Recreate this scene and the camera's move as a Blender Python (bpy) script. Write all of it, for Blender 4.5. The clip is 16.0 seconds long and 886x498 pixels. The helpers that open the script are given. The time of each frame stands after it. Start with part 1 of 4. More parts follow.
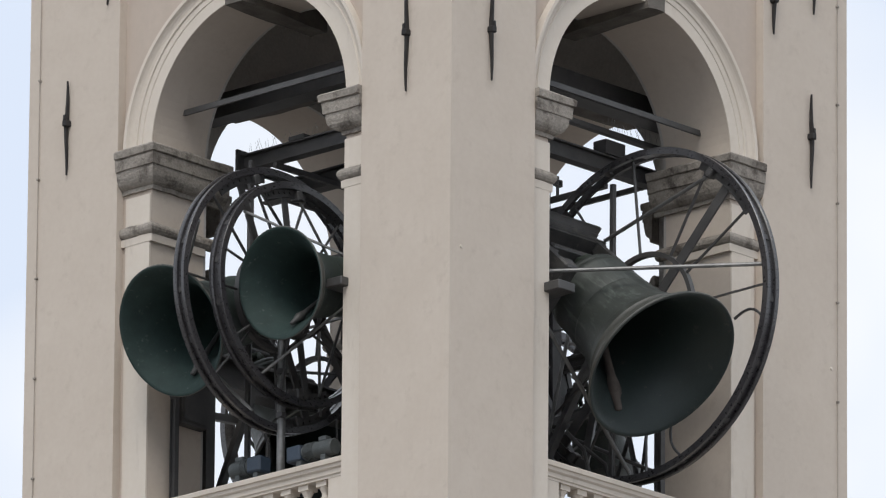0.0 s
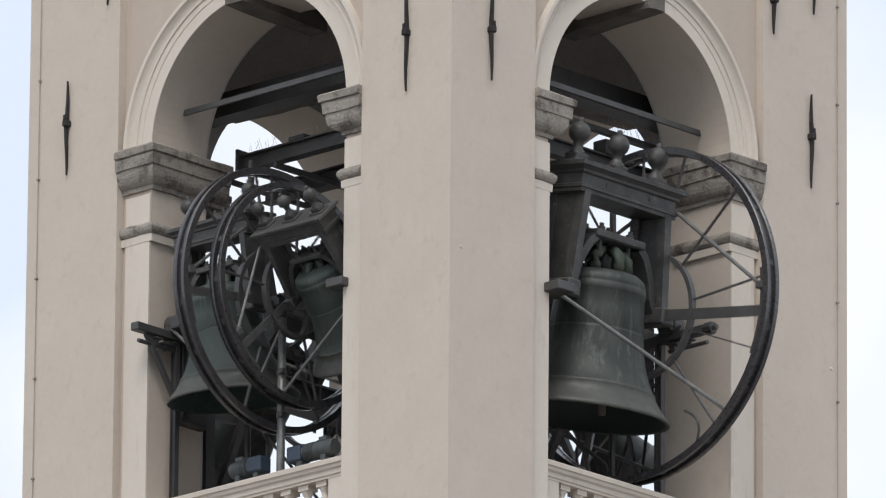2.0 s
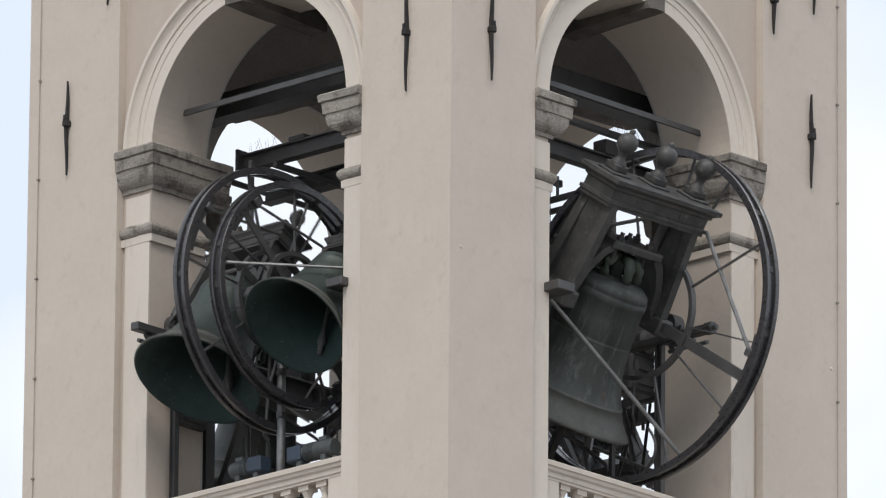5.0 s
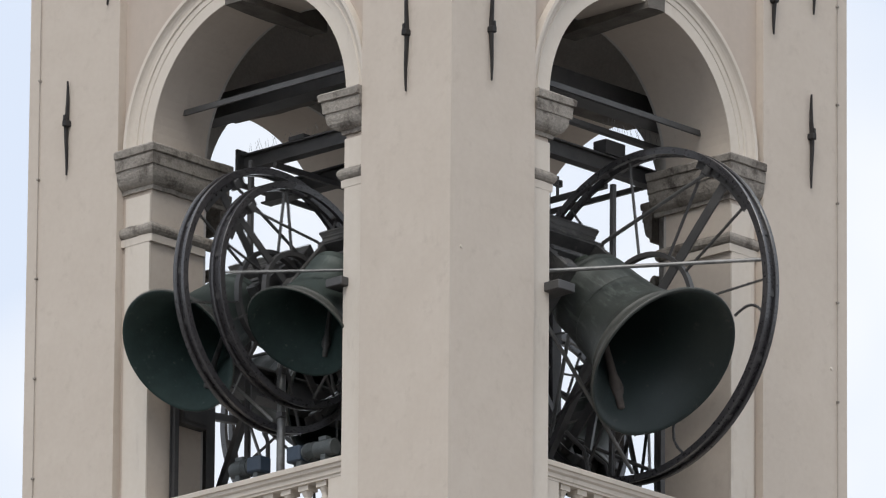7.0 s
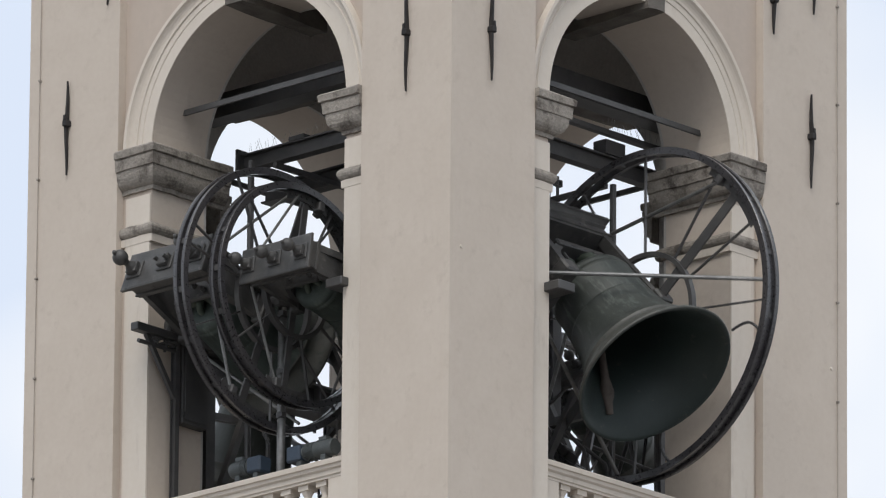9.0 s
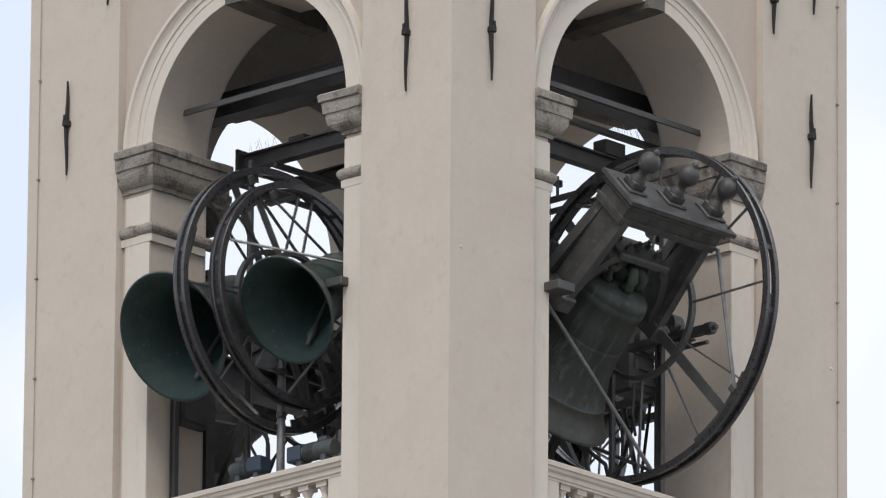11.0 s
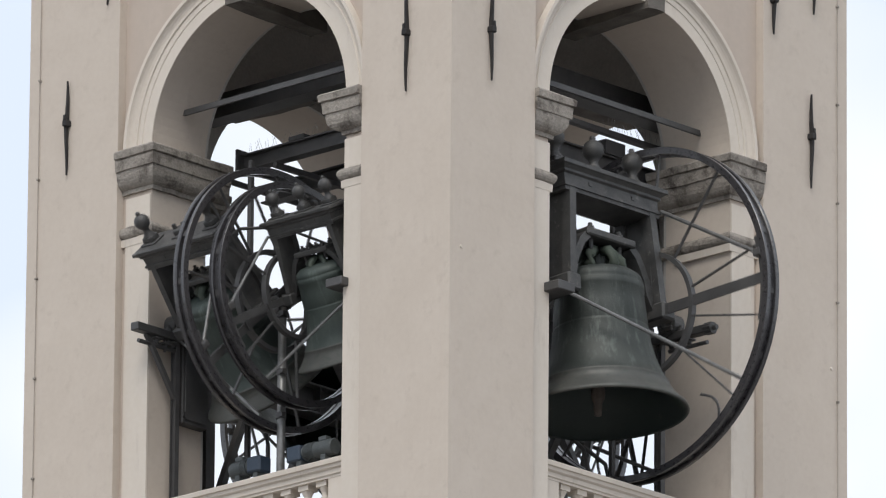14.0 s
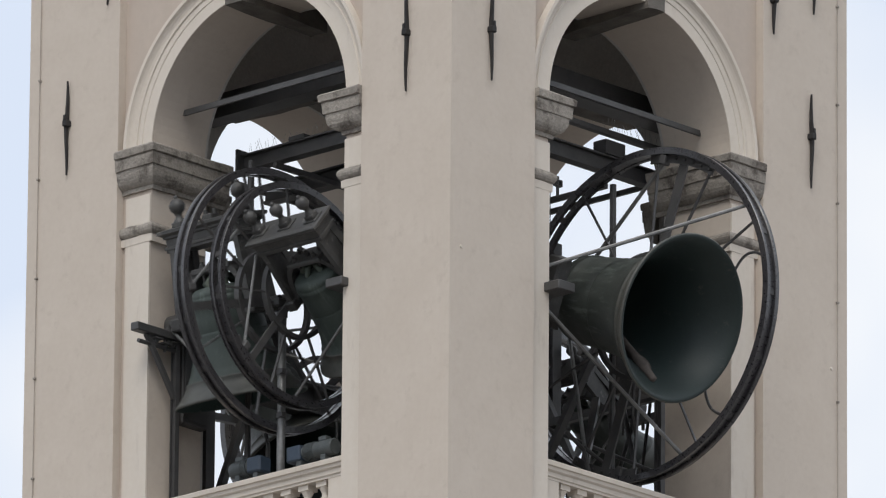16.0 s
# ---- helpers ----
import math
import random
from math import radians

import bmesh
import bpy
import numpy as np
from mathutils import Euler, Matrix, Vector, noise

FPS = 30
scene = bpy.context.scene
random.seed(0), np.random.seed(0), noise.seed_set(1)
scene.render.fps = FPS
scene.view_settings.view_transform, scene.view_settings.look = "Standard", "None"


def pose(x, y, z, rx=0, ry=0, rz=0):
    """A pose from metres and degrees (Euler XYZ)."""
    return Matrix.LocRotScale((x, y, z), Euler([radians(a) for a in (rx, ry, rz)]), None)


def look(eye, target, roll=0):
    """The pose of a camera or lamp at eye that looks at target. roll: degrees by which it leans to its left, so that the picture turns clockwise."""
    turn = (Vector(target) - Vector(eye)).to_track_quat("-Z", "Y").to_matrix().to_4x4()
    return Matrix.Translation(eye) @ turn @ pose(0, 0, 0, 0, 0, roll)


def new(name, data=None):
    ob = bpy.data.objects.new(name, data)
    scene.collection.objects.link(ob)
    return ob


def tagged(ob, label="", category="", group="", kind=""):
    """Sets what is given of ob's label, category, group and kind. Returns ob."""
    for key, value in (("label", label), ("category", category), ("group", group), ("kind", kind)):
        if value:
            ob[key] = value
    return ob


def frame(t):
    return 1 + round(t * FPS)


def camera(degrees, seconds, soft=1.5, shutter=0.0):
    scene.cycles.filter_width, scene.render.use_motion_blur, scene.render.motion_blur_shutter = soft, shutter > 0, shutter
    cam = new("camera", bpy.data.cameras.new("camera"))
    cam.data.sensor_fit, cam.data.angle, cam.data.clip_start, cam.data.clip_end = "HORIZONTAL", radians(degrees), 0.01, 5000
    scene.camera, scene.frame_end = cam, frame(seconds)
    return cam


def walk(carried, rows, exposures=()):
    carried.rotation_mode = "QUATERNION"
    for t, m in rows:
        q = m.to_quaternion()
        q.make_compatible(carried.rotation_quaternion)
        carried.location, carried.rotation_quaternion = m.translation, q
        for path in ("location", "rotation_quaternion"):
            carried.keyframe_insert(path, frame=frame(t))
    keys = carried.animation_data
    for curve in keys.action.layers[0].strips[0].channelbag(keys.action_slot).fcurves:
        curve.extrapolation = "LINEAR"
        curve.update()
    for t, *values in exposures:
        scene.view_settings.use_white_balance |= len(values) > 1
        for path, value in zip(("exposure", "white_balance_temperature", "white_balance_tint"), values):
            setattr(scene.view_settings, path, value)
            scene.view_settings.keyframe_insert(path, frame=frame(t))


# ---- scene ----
# ---- camera: stands still far below the belfry, long lens ----
W = 5.6          # side of the tower
GROUND = -35.7   # street level, below the belfry's reference height 0
cam = camera(4.05119, 16.0, soft=1.2, shutter=0.5)
EYE = (-81.3555, -76.5134, -34.0950)
STAND = look(EYE, (-1.2772, -1.1144, -0.5177), 0.4943)
walk(cam, [(0.0, STAND), (16.0, STAND)], [(0.0, 0.0), (1.2, 0.0), (2.0, 0.07), (2.6, 0.10), (4.2, 0.10), (6.3, 0.06), (7.0, 0.0), (7.6, -0.03), (9.2, -0.02), (11.3, 0.07), (12.2, 0.07),
                                     (13.0, 0.09), (14.2, 0.10), (14.6, 0.07), (15.0, 0.0), (15.5, -0.03), (16.0, -0.05)])

# ---- daylight: thin bright cloud, a weak wide sun ----
SUN_DIR = Vector((-0.66, -0.42, 0.95)).normalized()
world = bpy.data.worlds.new("sky")
scene.world = world
world.use_nodes = True
wn, wl = world.node_tree.nodes, world.node_tree.links
wn.clear()
w_out = wn.new("ShaderNodeOutputWorld")
w_bg = wn.new("ShaderNodeBackground")
w_bg.inputs["Strength"].default_value = 0.106
w_sky = wn.new("ShaderNodeTexSky")
w_sky.sky_type = "NISHITA"
w_sky.sun_disc = False
w_sky.sun_elevation = math.asin(SUN_DIR.z)
w_sky.sun_rotation = math.atan2(SUN_DIR.x, SUN_DIR.y)
w_co = wn.new("ShaderNodeTexCoord")
w_no = wn.new("ShaderNodeTexNoise")
w_no.inputs["Scale"].default_value = 22.0
w_no.inputs["Detail"].default_value = 4.0
w_no.inputs["Roughness"].default_value = 0.45
w_rm = wn.new("ShaderNodeValToRGB")
w_rm.color_ramp.elements[0].position, w_rm.color_ramp.elements[0].color = 0.38, (7.6, 8.4, 9.8, 1)
w_rm.color_ramp.elements[1].position, w_rm.color_ramp.elements[1].color = 0.60, (9.8, 10.0, 10.3, 1)
w_mx = wn.new("ShaderNodeMix")
w_mx.data_type = "RGBA"
w_mx.inputs["Factor"].default_value = 0.88
wl.new(w_co.outputs["Generated"], w_no.inputs["Vector"])
wl.new(w_no.outputs["Fac"], w_rm.inputs["Fac"])
wl.new(w_sky.outputs["Color"], w_mx.inputs["A"])
wl.new(w_rm.outputs["Color"], w_mx.inputs["B"])
wl.new(w_mx.outputs["Result"], w_bg.inputs["Color"])
wl.new(w_bg.outputs["Background"], w_out.inputs["Surface"])

sun_data = bpy.data.lights.new("sun", "SUN")
sun_data.energy = 1.45
sun_data.angle = radians(25)
sun_data.color = (1.0, 0.95, 0.88)
sun = new("sun", sun_data)
sun.matrix_world = look((0, 0, 60), Vector((0, 0, 60)) - SUN_DIR)


# ---- materials ----
def material(name, base, second, rough=0.85, metal=0.0, scale=3.0, fine=60.0, bump=0.15, amount=0.5, rust=None,
             rust_at=0.62, streak=False, spec=0.4, coat=0.0, grained=0.2):
    m = bpy.data.materials.new(name)
    m.use_nodes = True
    n, l = m.node_tree.nodes, m.node_tree.links
    b = n["Principled BSDF"]
    co = n.new("ShaderNodeTexCoord")
    mp = n.new("ShaderNodeMapping")
    l.new(co.outputs["Object"], mp.inputs["Vector"])
    if streak:
        mp.inputs["Scale"].default_value = (1.0, 1.0, 0.22)
    big = n.new("ShaderNodeTexNoise")
    big.inputs["Scale"].default_value = scale
    big.inputs["Detail"].default_value = 6.0
    big.inputs["Roughness"].default_value = 0.6
    l.new(mp.outputs["Vector"], big.inputs["Vector"])
    small = n.new("ShaderNodeTexNoise")
    small.inputs["Scale"].default_value = fine
    small.inputs["Detail"].default_value = 4.0
    l.new(co.outputs["Object"], small.inputs["Vector"])
    ramp = n.new("ShaderNodeValToRGB")
    ramp.color_ramp.elements[0].position = 0.5 - 0.25 * amount - 0.05
    ramp.color_ramp.elements[1].position = 0.5 + 0.25 * amount + 0.05
    ramp.color_ramp.elements[0].color = (*base, 1)
    ramp.color_ramp.elements[1].color = (*second, 1)
    l.new(big.outputs["Fac"], ramp.inputs["Fac"])
    col = ramp.outputs["Color"]
    grain = n.new("ShaderNodeMix")
    grain.data_type, grain.blend_type = "RGBA", "OVERLAY"
    grain.inputs["Factor"].default_value = grained
    l.new(col, grain.inputs["A"])
    l.new(small.outputs["Fac"], grain.inputs["B"])
    col = grain.outputs["Result"]
    if rust:
        third = n.new("ShaderNodeTexNoise")
        third.inputs["Scale"].default_value = scale * 2.3
        third.inputs["Detail"].default_value = 8.0
        third.inputs["Roughness"].default_value = 0.7
        l.new(mp.outputs["Vector"], third.inputs["Vector"])
        cut = n.new("ShaderNodeValToRGB")
        cut.color_ramp.elements[0].position, cut.color_ramp.elements[1].position = rust_at - 0.07, rust_at + 0.08
        l.new(third.outputs["Fac"], cut.inputs["Fac"])
        mx = n.new("ShaderNodeMix")
        mx.data_type = "RGBA"
        l.new(cut.outputs["Color"], mx.inputs["Factor"])
        l.new(col, mx.inputs["A"])
        mx.inputs["B"].default_value = (*rust, 1)
        col = mx.outputs["Result"]
    l.new(col, b.inputs["Base Color"])
    b.inputs["Metallic"].default_value = metal
    b.inputs["Specular IOR Level"].default_value = spec
    b.inputs["Coat Weight"].default_value = coat
    rr = n.new("ShaderNodeMapRange")
    rr.inputs["To Min"].default_value, rr.inputs["To Max"].default_value = max(rough - 0.12, 0.05), min(rough + 0.12, 1.0)
    l.new(small.outputs["Fac"], rr.inputs["Value"])
    l.new(rr.outputs["Result"], b.inputs["Roughness"])
    bp = n.new("ShaderNodeBump")
    bp.inputs["Strength"].default_value = bump
    bp.inputs["Distance"].default_value = 0.01
    l.new(small.outputs["Fac"], bp.inputs["Height"])
    l.new(bp.outputs["Normal"], b.inputs["Normal"])
    return m


PLASTER = material("beige_lime_plaster", (0.528, 0.461, 0.395), (0.594, 0.527, 0.458), 0.92, scale=2.2, fine=16, bump=0.10, amount=1.3,
                   rust=(0.512, 0.447, 0.384), rust_at=0.62, spec=0.2, grained=0.06)
PANEL = material("pinkish_beige_plaster", (0.475, 0.405, 0.345), (0.515, 0.44, 0.38), 0.92, scale=2.0, fine=16, bump=0.10, streak=True, spec=0.2, grained=0.06)
TRIM = material("cream_moulding_plaster", (0.608, 0.548, 0.478), (0.648, 0.588, 0.517), 0.9, scale=2.4, fine=18, bump=0.12,
                rust=(0.525, 0.465, 0.405), rust_at=0.64, streak=True, spec=0.2, grained=0.06)
STONE = material("grey_weathered_stone", (0.22, 0.20, 0.178), (0.40, 0.365, 0.32), 0.95, scale=2.2, fine=34, bump=0.9, amount=1.0,
                 rust=(0.115, 0.10, 0.088), rust_at=0.57, spec=0.15, grained=0.35)
# soot and the belfry's inner shade are both put into this render's colour
SOOT_SHADE = material("sooty_shaded_render", (0.43, 0.412, 0.39), (0.52, 0.497, 0.468), 0.95, scale=1.4, fine=30, bump=0.4, spec=0.1)
IRON = material("dark_grey_painted_iron", (0.052, 0.051, 0.052), (0.078, 0.076, 0.075), 0.5, 0.0, scale=5, fine=90, bump=0.12,
                rust=(0.085, 0.078, 0.07), rust_at=0.70, spec=0.5)
ANCHOR_IRON = material("black_wrought_iron", (0.022, 0.021, 0.022), (0.040, 0.037, 0.036), 0.75, 0.0, scale=9, fine=70, bump=0.4, rust=(0.07, 0.05, 0.04), rust_at=0.68, spec=0.3)
RIM = material("black_gloss_rim_paint", (0.026, 0.025, 0.028), (0.042, 0.040, 0.043), 0.30, 0.0, scale=6, fine=40, bump=0.02, spec=0.7, coat=0.3, grained=0.05)
CAST = material("dusty_cast_iron", (0.042, 0.042, 0.042), (0.082, 0.080, 0.077), 0.48, 0.0, scale=5, fine=70, bump=0.25,
                rust=(0.17, 0.163, 0.15), rust_at=0.66, spec=0.45)
GALV = material("galvanised_steel", (0.17, 0.17, 0.17), (0.26, 0.26, 0.255), 0.45, 0.6, scale=8, fine=60, bump=0.1)
BRONZE = material("green_patina_bronze", (0.028, 0.034, 0.031), (0.066, 0.073, 0.066), 0.55, 0.2, scale=5.0, fine=55, bump=0.18,
                  amount=0.8, rust=(0.10, 0.116, 0.104), rust_at=0.605, streak=True, spec=0.5)
BRONZE_PALE = material("pale_green_patina_bronze", (0.036, 0.050, 0.045), (0.068, 0.084, 0.075), 0.55, 0.2, scale=4.5, fine=60, bump=0.15,
                       amount=0.8, rust=(0.10, 0.125, 0.11), rust_at=0.63, streak=True, spec=0.5)
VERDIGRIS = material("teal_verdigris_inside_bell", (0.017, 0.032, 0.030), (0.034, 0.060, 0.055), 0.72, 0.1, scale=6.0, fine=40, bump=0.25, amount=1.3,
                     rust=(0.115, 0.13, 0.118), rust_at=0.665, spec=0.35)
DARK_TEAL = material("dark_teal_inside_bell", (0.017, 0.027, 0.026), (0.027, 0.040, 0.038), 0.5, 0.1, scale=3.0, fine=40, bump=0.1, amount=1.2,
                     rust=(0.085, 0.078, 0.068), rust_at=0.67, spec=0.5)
CROWN = material("bright_green_patina", (0.042, 0.058, 0.048), (0.078, 0.092, 0.070), 0.6, 0.1, scale=6.0, fine=55, bump=0.2, amount=0.8, spec=0.4)
SOUND_BOW = material("worn_grey_bronze_lip", (0.062, 0.064, 0.058), (0.105, 0.106, 0.096), 0.5, 0.2, scale=7.0, fine=70, bump=0.12, amount=0.9,
                     rust=(0.055, 0.066, 0.058), rust_at=0.60, spec=0.5)
CLAPPER = material("rusted_clapper_iron", (0.085, 0.072, 0.064), (0.14, 0.118, 0.104), 0.7, 0.1, scale=9, fine=60, bump=0.3)
WOOD = material("old_dark_timber", (0.075, 0.066, 0.058), (0.18, 0.165, 0.145), 0.9, scale=4, fine=50, bump=0.6, amount=0.9)
MOTOR = material("grey_motor_paint", (0.055, 0.064, 0.066), (0.085, 0.095, 0.098), 0.55, 0.0, scale=8, fine=60, bump=0.1)
BLUE = material("blue_gearbox_paint", (0.026, 0.042, 0.066), (0.038, 0.056, 0.084), 0.5, 0.0, scale=8, fine=60, bump=0.1)
WIRE = material("dull_cable_sheath", (0.34, 0.30, 0.26), (0.42, 0.37, 0.32), 0.8, scale=9, fine=60, bump=0.05)
EARTH = material("street_paving", (0.16, 0.15, 0.14), (0.24, 0.225, 0.21), 0.95, scale=0.05, fine=2.0, bump=0.3)


# ---- mesh helpers ----
def part(name, bm, mat, parent=None, label="", smooth=False):
    bmesh.ops.recalc_face_normals(bm, faces=bm.faces)
    me = bpy.data.meshes.new(name)
    bm.to_mesh(me)
    bm.free()
    me.materials.append(mat)
    ob = new(name, me)
    if smooth:
        for p in me.polygons:
            p.use_smooth = True
    if parent:
        ob.parent = parent
    if label:
        ob["label"] = label
    return ob


def box(bm, lo, hi, m=None, bevel=0.0):
    vs = [bm.verts.new((x, y, z)) for x in (lo[0], hi[0]) for y in (lo[1], hi[1]) for z in (lo[2], hi[2])]
    fs = [bm.faces.new([vs[i] for i in f]) for f in ((0, 1, 3, 2), (4, 6, 7, 5), (0, 4, 5, 1), (2, 3, 7, 6), (0, 2, 6, 4), (1, 5, 7, 3))]
    if bevel:
        es = list({e for f in fs for e in f.edges})
        out = bmesh.ops.bevel(bm, geom=es, offset=bevel, segments=1, affect="EDGES")
        vs = list({v for f in out["faces"] for v in f.verts} | {v for v in vs if v.is_valid})
    if m is not None:
        for v in vs:
            v.co = m @ v.co
    return vs


def along(a, b, up=(0, 0, 1)):
    """A pose at a whose x axis runs to b."""
    a, b = Vector(a), Vector(b)
    x = (b - a).normalized()
    u = Vector(up)
    if abs(x.dot(u)) > 0.99:
        u = Vector((0, 1, 0))
    y = u.cross(x).normalized()
    z = x.cross(y)
    m = Matrix((x, y, z)).transposed().to_4x4()
    m.translation = a
    return m


def bar(bm, a, b, w, h, up=(0, 0, 1)):
    """A straight rectangular bar from a to b."""
    n = (Vector(b) - Vector(a)).length
    return box(bm, (0, -w / 2, -h / 2), (n, w / 2, h / 2), along(a, b, up))


def ibeam(bm, a, b, w, h, t=0.015, up=(0, 0, 1)):
    """A rolled steel joist from a to b."""
    n = (Vector(b) - Vector(a)).length
    m = along(a, b, up)
    box(bm, (0, -w / 2, h / 2 - t), (n, w / 2, h / 2), m)
    box(bm, (0, -w / 2, -h / 2), (n, w / 2, -h / 2 + t), m)
    box(bm, (0, -t / 2, -h / 2 + t), (n, t / 2, h / 2 - t), m)


def tube(bm, pts, r, seg=8, caps=True):
    """A round rod along a polyline; r is one radius or one for each point."""
    pts = [Vector(p) for p in pts]
    rings = []
    for i, p in enumerate(pts):
        d = (pts[min(i + 1, len(pts) - 1)] - pts[max(i - 1, 0)]).normalized()
        u = Vector((0, 0, 1)) if abs(d.z) < 0.9 else Vector((1, 0, 0))
        s = d.cross(u).normalized()
        u = s.cross(d)
        rad = r[i] if isinstance(r, (list, tuple)) else r
        rings.append([bm.verts.new(p + rad * (math.cos(k * math.tau / seg) * s + math.sin(k * math.tau / seg) * u)) for k in range(seg)])
    for a, b in zip(rings, rings[1:]):
        for k in range(seg):
            bm.faces.new((a[k], a[(k + 1) % seg], b[(k + 1) % seg], b[k]))
    if caps:
        bm.faces.new(rings[0])
        bm.faces.new(rings[-1][::-1])


def revolve(bm, prof, seg, m=None, closed=False, a0=0.0, a1=math.tau):
    """Turns a profile of (radius, height) about z."""
    full = abs(a1 - a0 - math.tau) < 1e-6
    cnt = seg if full else seg + 1
    rings = []
    for k in range(cnt):
        a = a0 + (a1 - a0) * k / seg
        ring = [Vector((r * math.cos(a), r * math.sin(a), z)) for r, z in prof]
        rings.append([bm.verts.new(m @ v if m is not None else v) for v in ring])
    n = len(prof)
    for k in range(seg):
        a, b = rings[k], rings[(k + 1) % cnt]
        for i in range(n if closed else n - 1):
            j = (i + 1) % n
            if prof[i][0] < 1e-6 and prof[j][0] < 1e-6:
                continue
            bm.faces.new((a[i], b[i], b[j], a[j]))
    if not full and closed:
        bm.faces.new(rings[0])
        bm.faces.new(rings[-1][::-1])
    bmesh.ops.remove_doubles(bm, verts=bm.verts, dist=1e-5)


def sweep(bm, path, prof, put, inward):
    """A moulding: profile of (projection, z) along a plan path of (s, d); inward says on which side of the path it projects."""
    pts = [Vector(p) for p in path]
    rows = []
    for i, p in enumerate(pts):
        dirs = []
        if i > 0:
            dirs.append((pts[i] - pts[i - 1]).normalized())
        if i < len(pts) - 1:
            dirs.append((pts[i + 1] - pts[i]).normalized())
        norms = [Vector((d.y, -d.x)) * inward for d in dirs]
        off = norms[0] if len(norms) == 1 else (norms[0] + norms[1]) / (1 + norms[0].dot(norms[1]))
        rows.append([bm.verts.new(put(p.x + off.x * q, p.y + off.y * q, z)) for q, z in prof])
    for a, b in zip(rows, rows[1:]):
        for i in range(len(prof)):
            j = (i + 1) % len(prof)
            bm.faces.new((a[i], b[i], b[j], a[j]))
    bm.faces.new(rows[0])
    bm.faces.new(rows[-1][::-1])


# ---- the tower's four sides: s runs along the face, d inward from the pilaster plane ----
FACES = {
    "west": lambda s, d, z: Vector((d, s, z)),
    "south": lambda s, d, z: Vector((s, d, z)),
    "east": lambda s, d, z: Vector((W - d, W - s, z)),
    "north": lambda s, d, z: Vector((W - s, W - d, z)),
}
PIL_A, PIL_B = 1.156, 4.387      # inner edges of the two corner pilasters
JAMB_A, JAMB_B = 1.44, 4.01      # the opening
REC, BACK = 0.10, 0.95           # plane of the recessed panel, back of the wall
BACK_WEST = 0.84                 # the west and north walls are thinner
SPRING, RAD = 1.84, 1.285        # arch
MID = (JAMB_A + JAMB_B) / 2
FLOOR, TOP = -2.75, 4.6


def arch_wall(side, d0, d1, s0, s1, z0, z1, mat, name, kind="structure", label="", sill=-2.75):
    """A wall with one arched opening, between depths d0 and d1."""
    put = FACES[side]
    bm = bmesh.new()
    ring = [(MID - RAD * math.cos(k * math.pi / 48), SPRING + RAD * math.sin(k * math.pi / 48)) for k in range(49)]

    def block(a, b, lo, hi):
        box_v = [bm.verts.new(put(s, d, z)) for s in (a, b) for d in (d0, d1) for z in (lo, hi)]
        for f in ((0, 1, 3, 2), (4, 6, 7, 5), (0, 4, 5, 1), (2, 3, 7, 6), (0, 2, 6, 4), (1, 5, 7, 3)):
            bm.faces.new([box_v[i] for i in f])
    block(s0, JAMB_A, z0, z1)
    block(JAMB_B, s1, z0, z1)
    if sill > z0:
        block(JAMB_A, JAMB_B, z0, sill)
    rows = []
    for s, z in ring:
        rows.append([bm.verts.new(put(s, d, q)) for d, q in ((d0, z), (d0, z1), (d1, z1), (d1, z))])
    for a, b in zip(rows, rows[1:]):
        for i in range(4):
            j = (i + 1) % 4
            bm.faces.new((a[i], b[i], b[j], a[j]))
    return tagged(part(name, bm, mat), label, "wall", kind=kind)


for side in FACES:
    back = BACK_WEST if side in ("west", "north") else BACK
    ends = {"south": (BACK_WEST, W - BACK), "north": (BACK, W - BACK_WEST)}
    lo, hi = ends.get(side, (REC, W - REC))
    arch_wall(side, REC, back - 0.03, lo, hi, -3.1, TOP, PLASTER, "wall_" + side, label="beige plastered belfry wall with an arched opening")
    # thin inner skin that carries the shade-darkened render
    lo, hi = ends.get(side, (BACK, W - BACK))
    arch_wall(side, back - 0.03, back, lo, hi, -3.1, TOP, SOOT_SHADE, "wall_lining_" + side, label="sooty render on the belfry's inner wall, its shade put into the colour")

# recessed panel skin round each opening and the paler jamb strips
for side, put in FACES.items():
    arch_wall(side, REC - 0.006, REC - 0.001, PIL_A + 0.001, PIL_B - 0.001, -3.1, TOP, PANEL, "panel_" + side, label="pinkish beige recessed wall panel round the arch")
    for a, b in ((PIL_A + 0.02, JAMB_A), (JAMB_B, PIL_B - 0.055)):
        bm = bmesh.new()
        lo, hi = put(a, REC - 0.03, -3.09), put(b, REC - 0.007, 1.388)
        box(bm, [min(x, y) for x, y in zip(lo, hi)], [max(x, y) for x, y in zip(lo, hi)])
        tagged(part("jamb_strip", bm, TRIM), "pale cream plaster strip pilaster beside the opening", "pilaster", kind="structure")

# corner pilasters, one L-shaped mass at each corner
for cx, cy in ((0, 0), (0, 1), (1, 0), (1, 1)):
    bm = bmesh.new()
    def cpt(a, b):
        return ((W - a) if cx else a, (W - b) if cy else b)
    la = PIL_A if cx == cy else W - PIL_B
    lb = PIL_A if cx == cy else W - PIL_B
    outline = [cpt(0, 0), cpt(lb, 0), cpt(lb, REC), cpt(REC, REC), cpt(REC, la), cpt(0, la)]
    lows = [bm.verts.new((x, y, -3.1)) for x, y in outline]
    tops = [bm.verts.new((x, y, TOP)) for x, y in outline]
    for i in range(6):
        j = (i + 1) % 6
        bm.faces.new((lows[i], lows[j], tops[j], tops[i]))
    bm.faces.new(lows)
    bm.faces.new(tops)
    ob = part("corner_pilaster", bm, PLASTER)
    tagged(ob, "beige plastered corner pilaster of the bell tower", "pilaster", kind="structure")

